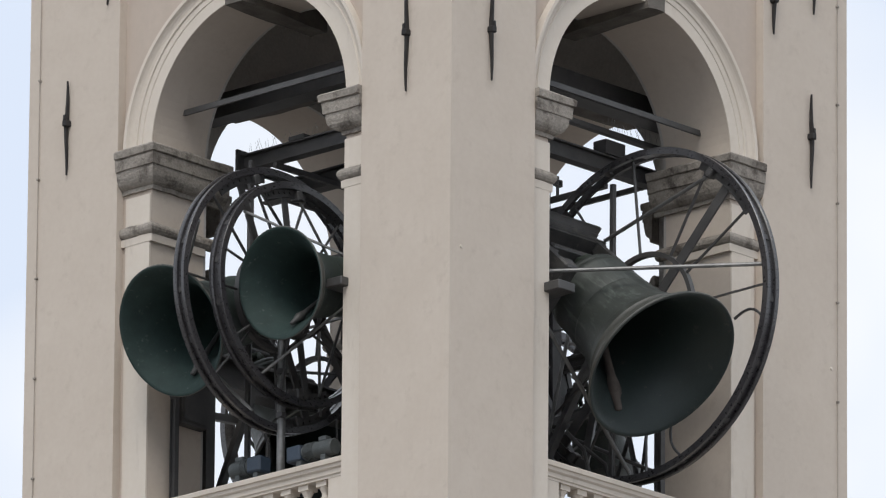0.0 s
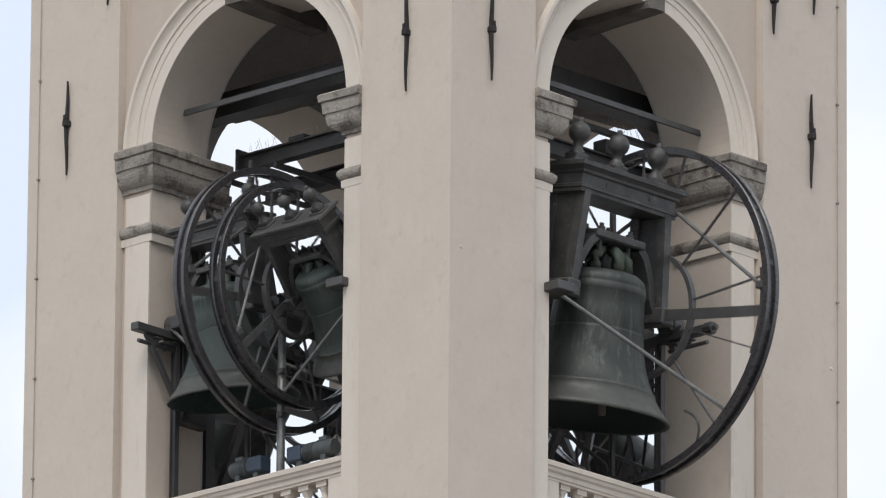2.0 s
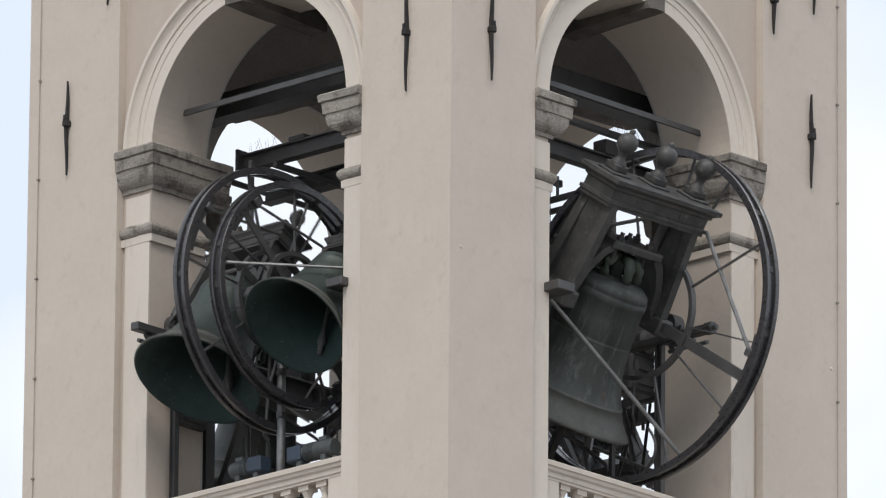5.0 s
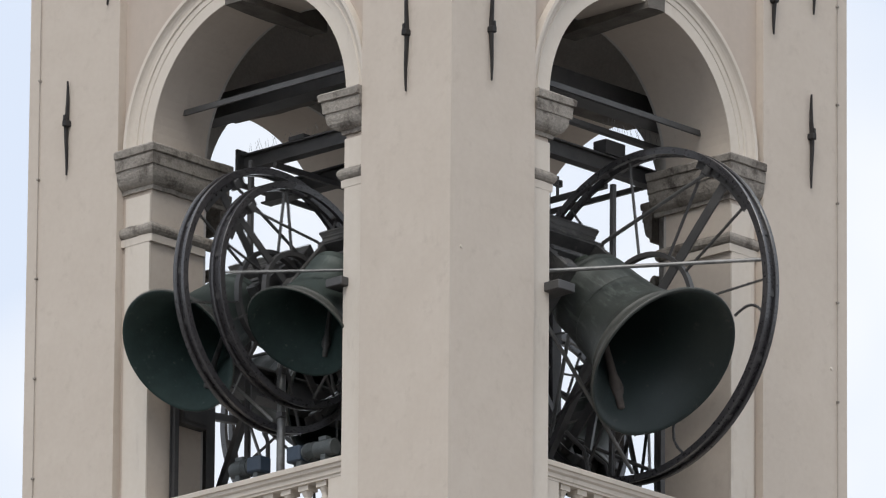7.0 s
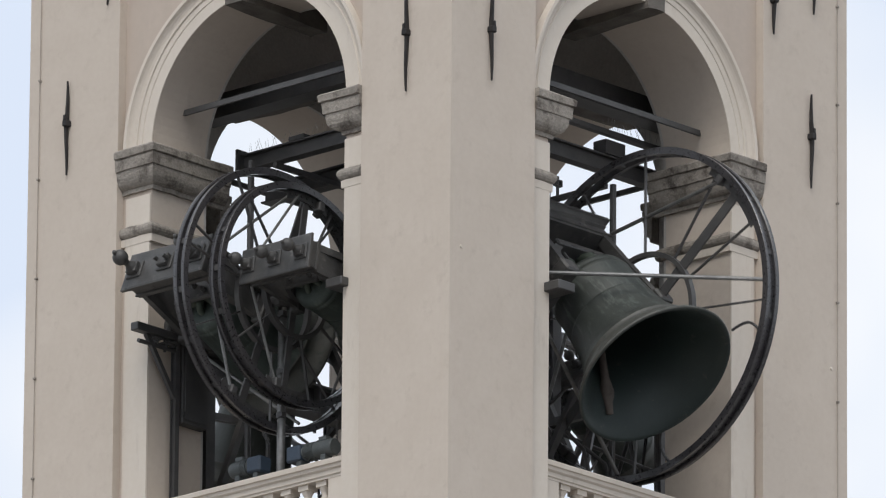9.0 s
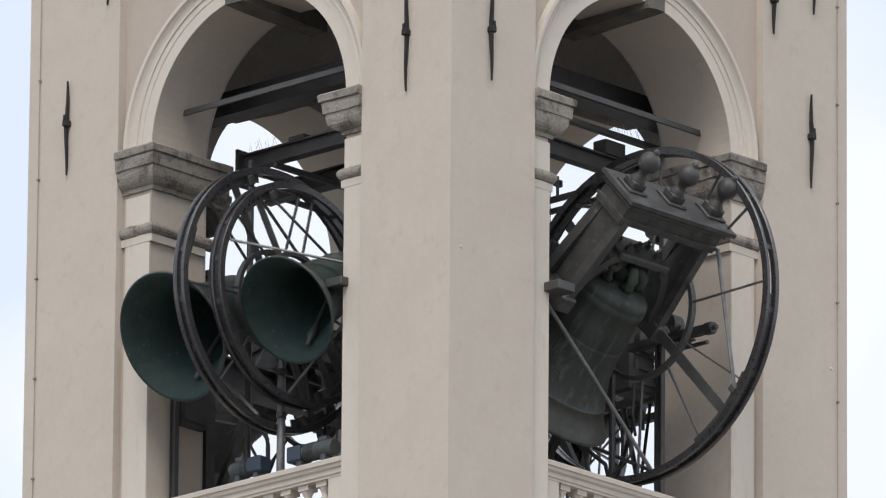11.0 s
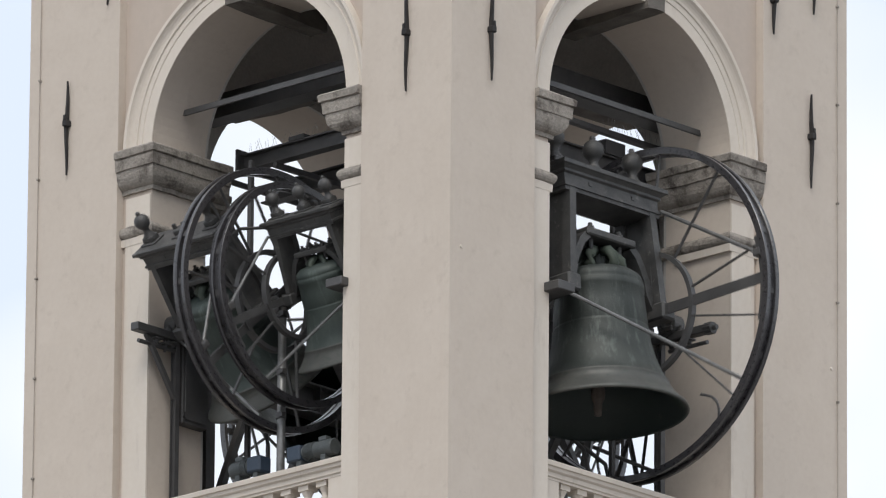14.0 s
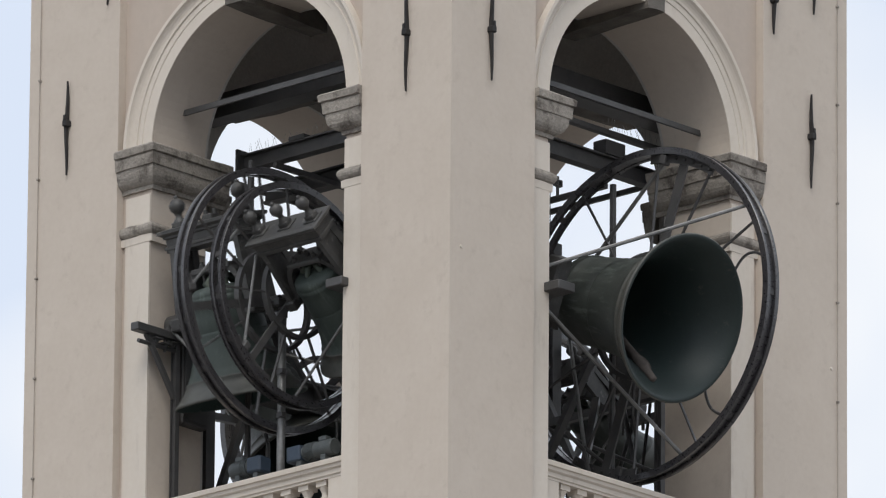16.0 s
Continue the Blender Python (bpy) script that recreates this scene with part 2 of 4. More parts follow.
# shaft, belfry floor, ceiling and street
bm = bmesh.new()
box(bm, (0.0, 0.0, GROUND), (W, W, -3.1))
tagged(part("tower_shaft", bm, PLASTER), "plain plastered shaft of the bell tower", "tower", kind="structure")
bm = bmesh.new()
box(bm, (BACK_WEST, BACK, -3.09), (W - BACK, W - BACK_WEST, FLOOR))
tagged(part("floor", bm, SOOT_SHADE), "concrete belfry floor, its shade put into the colour", "floor", kind="structure")
bm = bmesh.new()
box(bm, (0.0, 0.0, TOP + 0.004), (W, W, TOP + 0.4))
tagged(part("ceiling", bm, SOOT_SHADE), "rendered belfry ceiling slab, its shade put into the colour", "ceiling", kind="structure")
bm = bmesh.new()
box(bm, (-3000, -3000, GROUND - 0.5), (3000, 3000, GROUND))
tagged(part("ground", bm, EARTH), "grey paved street around the tower", "ground", kind="structure")

IMPOST = [(0, 1.435), (0.03, 1.435), (0.033, 1.475), (0.048, 1.482), (0.066, 1.495), (0.084, 1.515), (0.098, 1.542), (0.108, 1.575), (0.113, 1.61), (0.113, 1.645),
          (0.128, 1.652), (0.133, 1.756), (0.122, 1.766), (0.149, 1.774), (0.156, 1.836), (0.146, 1.85), (0, 1.85)]
COLLAR = [(0, 0.985), (0.03, 0.988), (0.050, 1.002), (0.063, 1.022), (0.068, 1.045), (0.063, 1.068), (0.050, 1.088), (0.03, 1.102), (0, 1.105)]
FILLET = [(0, 0.91), (0.034, 0.91), (0.038, 0.983), (0, 0.983)]
for side, put in FACES.items():
    for near in (True, False):
        j = JAMB_A if near else JAMB_B
        p = PIL_A if near else PIL_B
        flip = 1 if near else -1
        for prof, nm, mat, lab, back in ((IMPOST, "impost", STONE, "weathered grey stone impost cornice on the pier", BACK + 0.1),
                                         (COLLAR, "collar", STONE, "rounded grey stone collar moulding below the impost", BACK + 0.06),
                                         (FILLET, "fillet", TRIM, "thin cream plaster fillet under the stone collar", 0.80)):
            bm = bmesh.new()
            start = p
            path = [(start, REC), (j, REC), (j, back)]
            if mat is STONE:
                path = [(start + (j - start) * k / 3, REC) for k in range(3)] + [(j, REC)] + [(j, REC + (back - REC) * k / 8) for k in range(1, 9)]
            deep = 1.6 if near and nm == "impost" else 1.0   # the imposts beside the tower's near corners stand further into the opening
            sweep(bm, path, prof, lambda s_at, d, z: put(j + (s_at - j) * deep if s_at > j else s_at, d, z), flip)
            if mat is STONE:
                for v in bm.verts:
                    v.co += 0.007 * noise.noise_vector(v.co * 9.0) + 0.004 * noise.noise_vector(v.co * 31.0)
            ob = part(nm, bm, mat)
            tagged(ob, lab, "moulding", kind="structure")
    # moulded archivolt
    bm = bmesh.new()
    prof = [(1.286, 0.0), (1.286, 0.020), (1.402, 0.022), (1.406, 0.030), (1.460, 0.032), (1.466, 0.046), (1.482, 0.048), (1.489, 0.036), (1.505, 0.036),
            (1.528, 0.046), (1.548, 0.064), (1.559, 0.082), (1.563, 0.090), (1.598, 0.092), (1.605, 0.0)]
    rows = []
    for k in range(65):
        a = k * math.pi / 64
        rows.append([bm.verts.new(put(MID - r * math.cos(a), REC - q, SPRING + r * math.sin(a))) for r, q in prof])
    for a, b in zip(rows, rows[1:]):
        for i in range(len(prof) - 1):
            bm.faces.new((a[i], b[i], b[i + 1], a[i + 1]))
    tagged(part("archivolt", bm, TRIM), "cream plaster archivolt with stepped mouldings round the arch", "moulding", kind="structure")


# ---- balustrades in the openings ----
def baluster_mesh():
    bm = bmesh.new()
    prof = [(0.0, 0.0), (0.062, 0.0), (0.062, 0.05), (0.045, 0.06), (0.04, 0.08), (0.055, 0.14), (0.062, 0.20), (0.058, 0.27), (0.045, 0.36),
            (0.034, 0.45), (0.032, 0.52), (0.045, 0.535), (0.045, 0.555), (0.034, 0.565), (0.036, 0.60), (0.055, 0.635), (0.058, 0.65), (0.0, 0.65)]
    revolve(bm, prof, 14)
    box(bm, (-0.065, -0.065, 0.65), (0.065, 0.065, 0.70))
    box(bm, (-0.07, -0.07, -0.06), (0.07, 0.07, 0.0))
    bmesh.ops.recalc_face_normals(bm, faces=bm.faces)
    me = bpy.data.meshes.new("baluster")
    bm.to_mesh(me)
    bm.free()
    me.materials.append(TRIM)
    return me


BALUSTER = baluster_mesh()
RAIL_TOP = -1.70
for side, put in FACES.items():
    root = new("balustrade")
    root.location = put(MID, 0.24, FLOOR)
    tagged(root, "cream stone balustrade with turned balusters across the opening", "balustrade", "belfry balustrades")
    def sub(nm, bm, mat=TRIM):
        ob = part(nm, bm, mat, root)
        ob.matrix_parent_inverse = Matrix.Translation(-root.location)
        return ob
    bm = bmesh.new()
    z = RAIL_TOP
    prof = [(-0.12, z - 0.17), (0.085, z - 0.17), (0.085, z - 0.15), (0.10, z - 0.14), (0.10, z - 0.10), (0.125, z - 0.085), (0.13, z - 0.055),
            (0.15, z - 0.05), (0.155, z - 0.008), (0.145, z), (-0.12, z)]
    sweep(bm, [(JAMB_A, 0.24), (JAMB_B, 0.24)], prof, put, 1)
    sub("handrail", bm)
    bm = bmesh.new()
    sweep(bm, [(JAMB_A, 0.24), (JAMB_B, 0.24)], [(-0.1, FLOOR), (0.12, FLOOR), (0.12, FLOOR + 0.08), (0.10, FLOOR + 0.095), (-0.1, FLOOR + 0.095)], put, 1)
    sub("plinth", bm)
    for a, b in ((JAMB_A, JAMB_A + 0.25), (JAMB_B - 0.25, JAMB_B)):
        bm = bmesh.new()
        sweep(bm, [(a, 0.24), (b, 0.24)], [(-0.09, FLOOR + 0.095), (0.08, FLOOR + 0.095), (0.08, z - 0.17), (-0.09, z - 0.17)], put, 1)
        pa, pb = a + 0.05, b - 0.05
        sweep(bm, [(pa, 0.24), (pb, 0.24)], [(0.08, FLOOR + 0.2), (0.09, FLOOR + 0.2), (0.09, z - 0.23), (0.08, z - 0.23)], put, 1)
        sub("pedestal", bm)
    n = 9
    for i in range(n):
        s = JAMB_A + 0.25 + 0.115 + i * (JAMB_B - JAMB_A - 0.5 - 0.23) / (n - 1)
        ob = new("baluster", BALUSTER)
        ob.parent = root
        ob.matrix_parent_inverse = Matrix.Translation(-root.location)
        h = (z - 0.17 - (FLOOR + 0.095)) / 0.76
        ob.matrix_basis = Matrix.Translation(put(s, 0.245, FLOOR + 0.095 + 0.06 * h)) @ Matrix.Diagonal((1, 1, h, 1))

# ---- iron wall anchors on the pilasters ----
def anchor(side, s, z, up, down, tilt=0.0):
    put = FACES[side]
    root = new("wall_anchor")
    root.location = put(s, 0, z)
    tagged(root, "black wrought-iron tie anchor on the plastered pilaster", "wall anchor", "tie anchors")
    inv = Matrix.Translation(-root.location)
    bm = bmesh.new()
    n = 10
    rows = []
    for i in range(n + 1):
        f = i / n
        q = -down + (up + down) * f
        k = max(0.0, 1 - abs(q / (up if q > 0 else down)))
        hw, hd = 0.005 + 0.008 * k ** 0.7, 0.008 + 0.012 * k ** 0.7
        off = 0.007 * math.sin(9 * q + s * 5 + z) + q * tilt
        rows.append([bm.verts.new(put(s + off + a * hw, -0.028 + b * hd, z + q)) for a, b in ((-1, -1), (1, -1), (1, 1), (-1, 1))])
    for a, b in zip(rows, rows[1:]):
        for i in range(4):
            bm.faces.new((a[i], b[i], b[(i + 1) % 4], a[(i + 1) % 4]))
    bm.faces.new(rows[0])
    bm.faces.new(rows[-1][::-1])
    ob = part("stake", bm, ANCHOR_IRON, root)
    ob.matrix_parent_inverse = inv
    bm = bmesh.new()
    lo, hi = put(s - 0.030, -0.07, z - 0.040), put(s + 0.030, 0.02, z + 0.022)
    box(bm, [min(a, b) for a, b in zip(lo, hi)], [max(a, b) for a, b in zip(lo, hi)], bevel=0.008)
    ob = part("eye", bm, ANCHOR_IRON, root)
    ob.matrix_parent_inverse = inv
    bm = bmesh.new()
    lo, hi = put(s - 0.004, -0.066, z + 0.02), put(s + 0.022, -0.035, z + 0.075)
    box(bm, [min(a, b) for a, b in zip(lo, hi)], [max(a, b) for a, b in zip(lo, hi)], bevel=0.004)
    ob = part("wedge", bm, ANCHOR_IRON, root)
    ob.matrix_parent_inverse = inv


for side in ("west", "south"):
    anchor(side, 5.055, 2.29, 0.42, 0.53)
anchor("west", 0.560, 2.245, 0.62, 0.59)
anchor("south", 0.52, 2.28, 0.62, 0.51)
anchor("west", 4.53, 3.90, 0.5, 0.53)
anchor("south", 4.51, 3.55, 0.5, 0.36)
anchor("south", 5.09, 4.10, 0.42, 0.57)

# ---- cables clipped to the outer edges of the pilasters ----
for side in ("west", "south"):
    put = FACES[side]
    root = new("lightning_cable")
    root.location = put(5.45, 0, 0)
    tagged(root, "thin dull conductor cable clipped to the pilaster", "cable", "conductor cables")
    inv = Matrix.Translation(-root.location)
    bm = bmesh.new()
    tube(bm, [put(5.45, -0.012, -3.0 + 0.4 * i) for i in range(19)], 0.005, 6)
    ob = part("cable", bm, WIRE, root)
    ob.matrix_parent_inverse = inv
    for i in range(8):
        bm = bmesh.new()
        z = -3.1 + 1.0 * i + (0.9 if side == "west" else 0.8)
        lo, hi = put(5.436, -0.024, z - 0.009), put(5.464, 0.0, z + 0.009)
        box(bm, [min(a, b) for a, b in zip(lo, hi)], [max(a, b) for a, b in zip(lo, hi)])
        ob = part("clip", bm, STONE, root)
        ob.matrix_parent_inverse = inv

# small pale plugs in the plaster
for s_at, z_at in ((0.15, 0.06), (5.37, 0.02)):
    bm = bmesh.new()
    revolve(bm, [(0.0, 0.012), (0.012, 0.012), (0.018, 0.004), (0.018, -0.01)], 12, Matrix.Translation((s_at, 0, z_at)) @ Matrix.Rotation(math.pi / 2, 4, "X"))
    tagged(part("wall_plug", bm, TRIM), "small pale plaster plug in the pilaster face", "wall plug", "wall plugs")

# ---- tie bars and timbers across the arches ----
for side in FACES:
    put = FACES[side]
    bm = bmesh.new()
    zt = 2.16 if side == "south" else 2.265
    a, b = put(JAMB_A + 0.03, 0.45, zt), put(JAMB_B - 0.02, 0.45, zt)
    bar(bm, a, b, 0.028, 0.054)
    tagged(part("tie_bar", bm, IRON), "flat dark iron tie bar across the arch", "tie bar", "arch tie bars")
    bm = bmesh.new()
    a, b = put(2.90, 0.05, 3.16), put(2.90, 1.22, 3.12)
    bar(bm, a, b, 0.24, 0.2)
    bmesh.ops.subdivide_edges(bm, edges=bm.edges, cuts=3, use_grid_fill=True)
    for v in bm.verts:
        v.co += 0.022 * noise.noise_vector(v.co * 4.0)
    tagged(part("timber_beam", bm, WOOD), "rough old timber beam under the arch crown", "beam", "crown timbers")


# ---- swinging bells ----
def bell_profile(s, lift):
    """Outer then inner contour of a bell, mouth at -1.12 s, shoulder at 0.25 s."""
    out = [(0.0, 0.275), (0.20, 0.272), (0.34, 0.25), (0.405, 0.20), (0.425, 0.14), (0.418, 0.125), (0.43, 0.115), (0.432, 0.05), (0.425, 0.04),
           (0.44, -0.12), (0.455, -0.30), (0.452, -0.31), (0.462, -0.32), (0.462, -0.335), (0.475, -0.45), (0.51, -0.60), (0.565, -0.75), (0.62, -0.86),
           (0.632, -0.865), (0.64, -0.885), (0.635, -0.892), (0.69, -0.98), (0.755, -1.06), (0.80, -1.10), (0.812, -1.125), (0.80, -1.14)]
    inn = [(0.765, -1.125), (0.70, -1.03), (0.62, -0.93), (0.54, -0.80), (0.47, -0.62), (0.43, -0.42), (0.405, -0.10), (0.385, 0.08),
           (0.30, 0.17), (0.0, 0.19)]
    return [(r * s, z * s + lift) for r, z in out + inn]


bolt_bm = bmesh.new()
tube(bolt_bm, [(0, 0, -0.012), (0, 0, 0.012)], 0.016, 6)
BOLT = bpy.data.meshes.new("bolt")
bolt_bm.to_mesh(BOLT)
bolt_bm.free()
BOLT.materials.append(CAST)


def swinging_bell(name, s, size, depth, wheel_r, wheel_x, balls, bronze, lining, label, spokes, inner=0.37, far=1, width=0.15):
    """A bell in its counterweighted yoke with a rope wheel, round an axle along local x; the bell hangs down -z and swings out to -y."""
    root = new(name)
    tagged(root, label, "bell", "swinging bells")
    sg = 1 if wheel_x > 0 else -1
    bm = bmesh.new()
    lift = 1.125 * size - depth
    revolve(bm, bell_profile(size, lift), 64)
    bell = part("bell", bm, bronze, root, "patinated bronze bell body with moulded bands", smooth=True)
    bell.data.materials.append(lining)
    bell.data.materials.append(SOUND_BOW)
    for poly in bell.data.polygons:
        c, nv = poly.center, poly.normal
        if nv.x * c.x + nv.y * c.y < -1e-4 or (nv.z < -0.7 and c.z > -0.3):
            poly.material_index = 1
        elif c.z < lift - 0.862 * size:
            poly.material_index = 2
    # crown loops
    for k in range(6):
        bm = bmesh.new()
        a = k * math.tau / 6 + 0.4
        c, q = math.cos(a), math.sin(a)
        pts = [(c * r * s, q * r * s, z * s) for r, z in ((0.20, 0.26), (0.235, 0.33), (0.225, 0.41), (0.16, 0.47), (0.08, 0.49))]
        tube(bm, pts, 0.052 * s, 8)
        part("crown_loop", bm, CROWN, bell, "green patinated crown loop", smooth=True)
    bm = bmesh.new()
    tube(bm, [(0, 0, 0.25 * s), (0, 0, 0.52 * s)], 0.075 * s, 10)
    part("crown_post", bm, bronze, bell, smooth=True)
    # clapper
    bm = bmesh.new()
    prof = [(0.0, 0.02), (0.03, 0.0), (0.028, -0.25), (0.035, -0.60), (0.042, -0.88), (0.062, -0.96), (0.070, -1.02), (0.062, -1.08), (0.042, -1.12),
            (0.036, -1.24), (0.0, -1.25)]
    revolve(bm, [(r * s, z * s) for r, z in prof], 16)
    clapper = part("clapper", bm, CLAPPER if s > 0.9 else CAST, root, "rusted iron clapper with a rounded ball", smooth=True)
    clapper.location = (0, 0, 0.12 * s)
    # headstock: two tapered legs at each end, top slab with mouldings, hanger plate
    half = 0.86 * s
    for e in (-1, 1):
        bm = bmesh.new()
        for y in (-1, 1):
            bar(bm, (e * 0.64 * s, y * 0.20 * s, -0.02 * s), (e * 0.56 * s, y * 0.17 * s, 0.98 * s), 0.085 * s, 0.11 * s, (0, 1, 0))
        box(bm, (e * 0.58 * s - 0.022 * s, -0.17 * s, 0.05 * s), (e * 0.58 * s + 0.022 * s, 0.17 * s, 0.95 * s))
        box(bm, (e * 0.66 * s - 0.09 * s, -0.30 * s, -0.10 * s), (e * 0.66 * s + 0.09 * s, 0.30 * s, 0.07 * s), bevel=0.02 * s)
        part("yoke_leg", bm, CAST, root)
        bm = bmesh.new()
        prof = [(0.60, 0.02), (0.53, 0.14), (0.505, 0.27), (0.45, 0.39), (0.385, 0.50), (0.31, 0.565)]
        for (x0, z0), (x1, z1) in zip(prof, prof[1:]):
            box(bm, (0, -0.04 * s, -0.17 * s), (math.hypot(x1 - x0, z1 - z0) * s + 0.012 * s, 0.04 * s, 0.17 * s), along((e * x0 * s, 0, z0 * s), (e * x1 * s, 0, z1 * s), (0, 1, 0)))
        part("yoke_bracket", bm, CAST, root)
    bm = bmesh.new()
    box(bm, (-0.34 * s, -0.20 * s, 0.56 * s), (0.34 * s, 0.20 * s, 0.64 * s), bevel=0.015 * s)
    part("hanger_plate", bm, CAST, root)
    for x, y in ((-0.2, -0.1), (0.2, -0.1), (-0.2, 0.1), (0.2, 0.1), (0.0, 0.0)):
        bm = bmesh.new()
        tube(bm, [(x * s, y * s, 0.45 * s), (x * s, y * s, 0.72 * s)], 0.022 * s, 8)
        tube(bm, [(x * s, y * s, 0.64 * s), (x * s, y * s, 0.685 * s)], 0.042 * s, 6)
        part("hanger_bolt", bm, CAST, root)
    bm = bmesh.new()
    rows = [(0.66, 0.22, 0.93), (0.66, 0.22, 0.965), (0.675, 0.235, 0.97), (0.675, 0.235, 1.00), (0.655, 0.21, 1.01), (0.655, 0.21, 1.10), (0.675, 0.235, 1.115),
            (0.675, 0.235, 1.14), (0.71, 0.265, 1.165), (0.73, 0.285, 1.175), (0.73, 0.285, 1.215), (0.705, 0.26, 1.225)]
    rings = [[bm.verts.new((a * x * s, b * y * s, z * s)) for a, b in ((-1, -1), (1, -1), (1, 1), (-1, 1))] for x, y, z in rows]
    for p, q in zip(rings, rings[1:]):
        for i in range(4):
            bm.faces.new((p[i], p[(i + 1) % 4], q[(i + 1) % 4], q[i]))
    bm.faces.new(rings[0])
    bm.faces.new(rings[-1])
    for x in (-0.3, 0.3):
        for e in (-1, 1):
            box(bm, ((x - 0.018) * s, e * 0.205 * s - 0.012 * s, 1.035 * s), ((x + 0.018) * s, e * 0.205 * s + 0.012 * s, 1.075 * s))
    slab = part("counterweight", bm, CAST, root, "cast-iron counterweight slab with cornice mouldings")
    for i in (-1, 0, 1):
        bm = bmesh.new()
        x = i * 0.55 * s
        box(bm, (x - 0.125 * s, -0.125 * s, 1.222 * s), (x + 0.125 * s, 0.125 * s, 1.25 * s), bevel=0.01 * s)
        box(bm, (x - 0.085 * s, -0.085 * s, 1.248 * s), (x + 0.085 * s, 0.085 * s, 1.32 * s), bevel=0.012 * s)
        part("pedestal", bm, CAST, slab)
        if i in balls:
            bm = bmesh.new()
            prof = [(0.0, 1.30), (0.085, 1.30), (0.08, 1.33), (0.05, 1.37), (0.042, 1.40), (0.05, 1.42)]
            prof += [(0.105 * math.sin(a), 1.525 - 0.105 * math.cos(a)) for a in [0.55 + k * 0.232 for k in range(11)]]
            prof += [(0.028, 1.628), (0.032, 1.65), (0.02, 1.67), (0.0, 1.672)]
            revolve(bm, [(r * s, z * s) for r, z in prof], 20, Matrix.Translation((x, 0, 0)))
            part("ball_finial", bm, CAST, slab, "dull iron ball finial", smooth=True)
        else:
            for dx in (-0.08, 0.08):
                bm = bmesh.new()
                tube(bm, [((i * 0.55 + dx) * s, 0, 1.30 * s), ((i * 0.55 + dx) * s, 0, 1.38 * s)], 0.03 * s, 6)
                part("bolt", bm, CAST, slab)
    # axle stubs
    for a, b in ((-1.0 * s if sg > 0 else wheel_x - 0.12, -0.6 * s), (0.6 * s, wheel_x + 0.12 if sg > 0 else 1.0 * s)):
        bm = bmesh.new()
        tube(bm, [(a, 0, 0), (b, 0, 0)], 0.055 * s + 0.01, 12)
        part("axle", bm, CAST, root)
    # rope wheel: two steel rings held apart by cross ties, open between
    R = wheel_r
    far_face = wheel_x + far * 0.046
    wheel_x = far_face - far * width / 2
    turn = Matrix.Translation((wheel_x, 0, 0)) @ Matrix.Rotation(math.pi / 2, 4, "Y")
    bm = bmesh.new()
    for e in (-1, 1):
        o, q = e * width / 2, e * (width / 2 - 0.041)
        revolve(bm, [(R - 0.068, q), (R - 0.068, o), (R - 0.004, o), (R, o - e * 0.004), (R, q + e * 0.008), (R - 0.012, q), (R - 0.040, q)], 96, turn, closed=True)
    revolve(bm, [(R - 0.062, -width / 2 + 0.03), (R - 0.040, -width / 2 + 0.03), (R - 0.040, width / 2 - 0.03), (R - 0.062, width / 2 - 0.03)], 72, turn, True, radians(-135), radians(135))
    wheel = part("rope_wheel", bm, RIM, root, "black painted twin-ring rope wheel, partly open between the rings", smooth=False)
    for k in range(16):
        bm = bmesh.new()
        c = Matrix.Rotation(k * math.tau / 16 + 0.1, 4, "X")
        box(bm, (wheel_x - width / 2 + 0.02, -0.028, R - 0.060), (wheel_x + width / 2 - 0.02, 0.028, R - 0.030), c)
        part("cross_tie", bm, IRON, wheel)
    bm = bmesh.new()
    r = inner * R
    revolve(bm, [(r - 0.022, -0.03), (r + 0.022, -0.03), (r + 0.022, 0.03), (r - 0.022, 0.03)], 64, turn, closed=True)
    part("inner_ring", bm, IRON, wheel)

    def at(a, q, dx=0.0):
        a = radians(a)
        return (wheel_x + dx, -q * math.cos(a), q * math.sin(a))
    for a in (0, 180):
        bm = bmesh.new()
        bar(bm, at(a, 0.05), at(a, R - 0.07), 0.02, 0.085 * s + 0.02, (0, 0, 1))
        part("arm", bm, IRON, wheel)
        bm = bmesh.new()
        n = 7
        for i in range(n):
            a0, a1 = a - 16 + i * 32 / n, a - 16 + (i + 1) * 32 / n
            bar(bm, at(a0, R - 0.10, -0.02 * far), at(a1, R - 0.10, -0.02 * far), 0.016, 0.09, Vector(at((a0 + a1) / 2, 1.0)) - Vector((wheel_x, 0, 0)))
        box(bm, (-0.05, -0.05, -0.04), (0.05, 0.05, 0.04), Matrix.Translation(at(a + 9, R - 0.12, -0.03 * far)), bevel=0.012)
        plate = part("splice_plate", bm, IRON, wheel)
        for k in range(6):
            ob = new("bolt", BOLT)
            ob.parent = plate
            ob.matrix_basis = Matrix.Translation(at(a - 14 + 4.4 * k, R - 0.10, -0.03 * far)) @ Matrix.Rotation(math.pi / 2, 4, "Y")
    for a in spokes:
        bm = bmesh.new()
        bar(bm, at(a, r), at(a, R - 0.06), 0.014, 0.028, (1, 0, 0))
        part("spoke", bm, IRON, wheel)
    # thin bright stay rods from the yoke to the rim
    for sy, a0, a1 in ((1, -38, 8), (-1, 218, 172)):
        for frm, ang in (((-sg * 0.95 * s, -sy * 0.10 * s, 0.0), a0), ((sg * 0.67 * s, -sy * 0.24 * s, 1.0 * s), a1)):
            bm = bmesh.new()
            tube(bm, [frm, at(ang, R - 0.10, -0.03 * far)], 0.016 * s + 0.004, 8)
            part("stay_rod", bm, GALV, root, "thin bare steel stay rod")
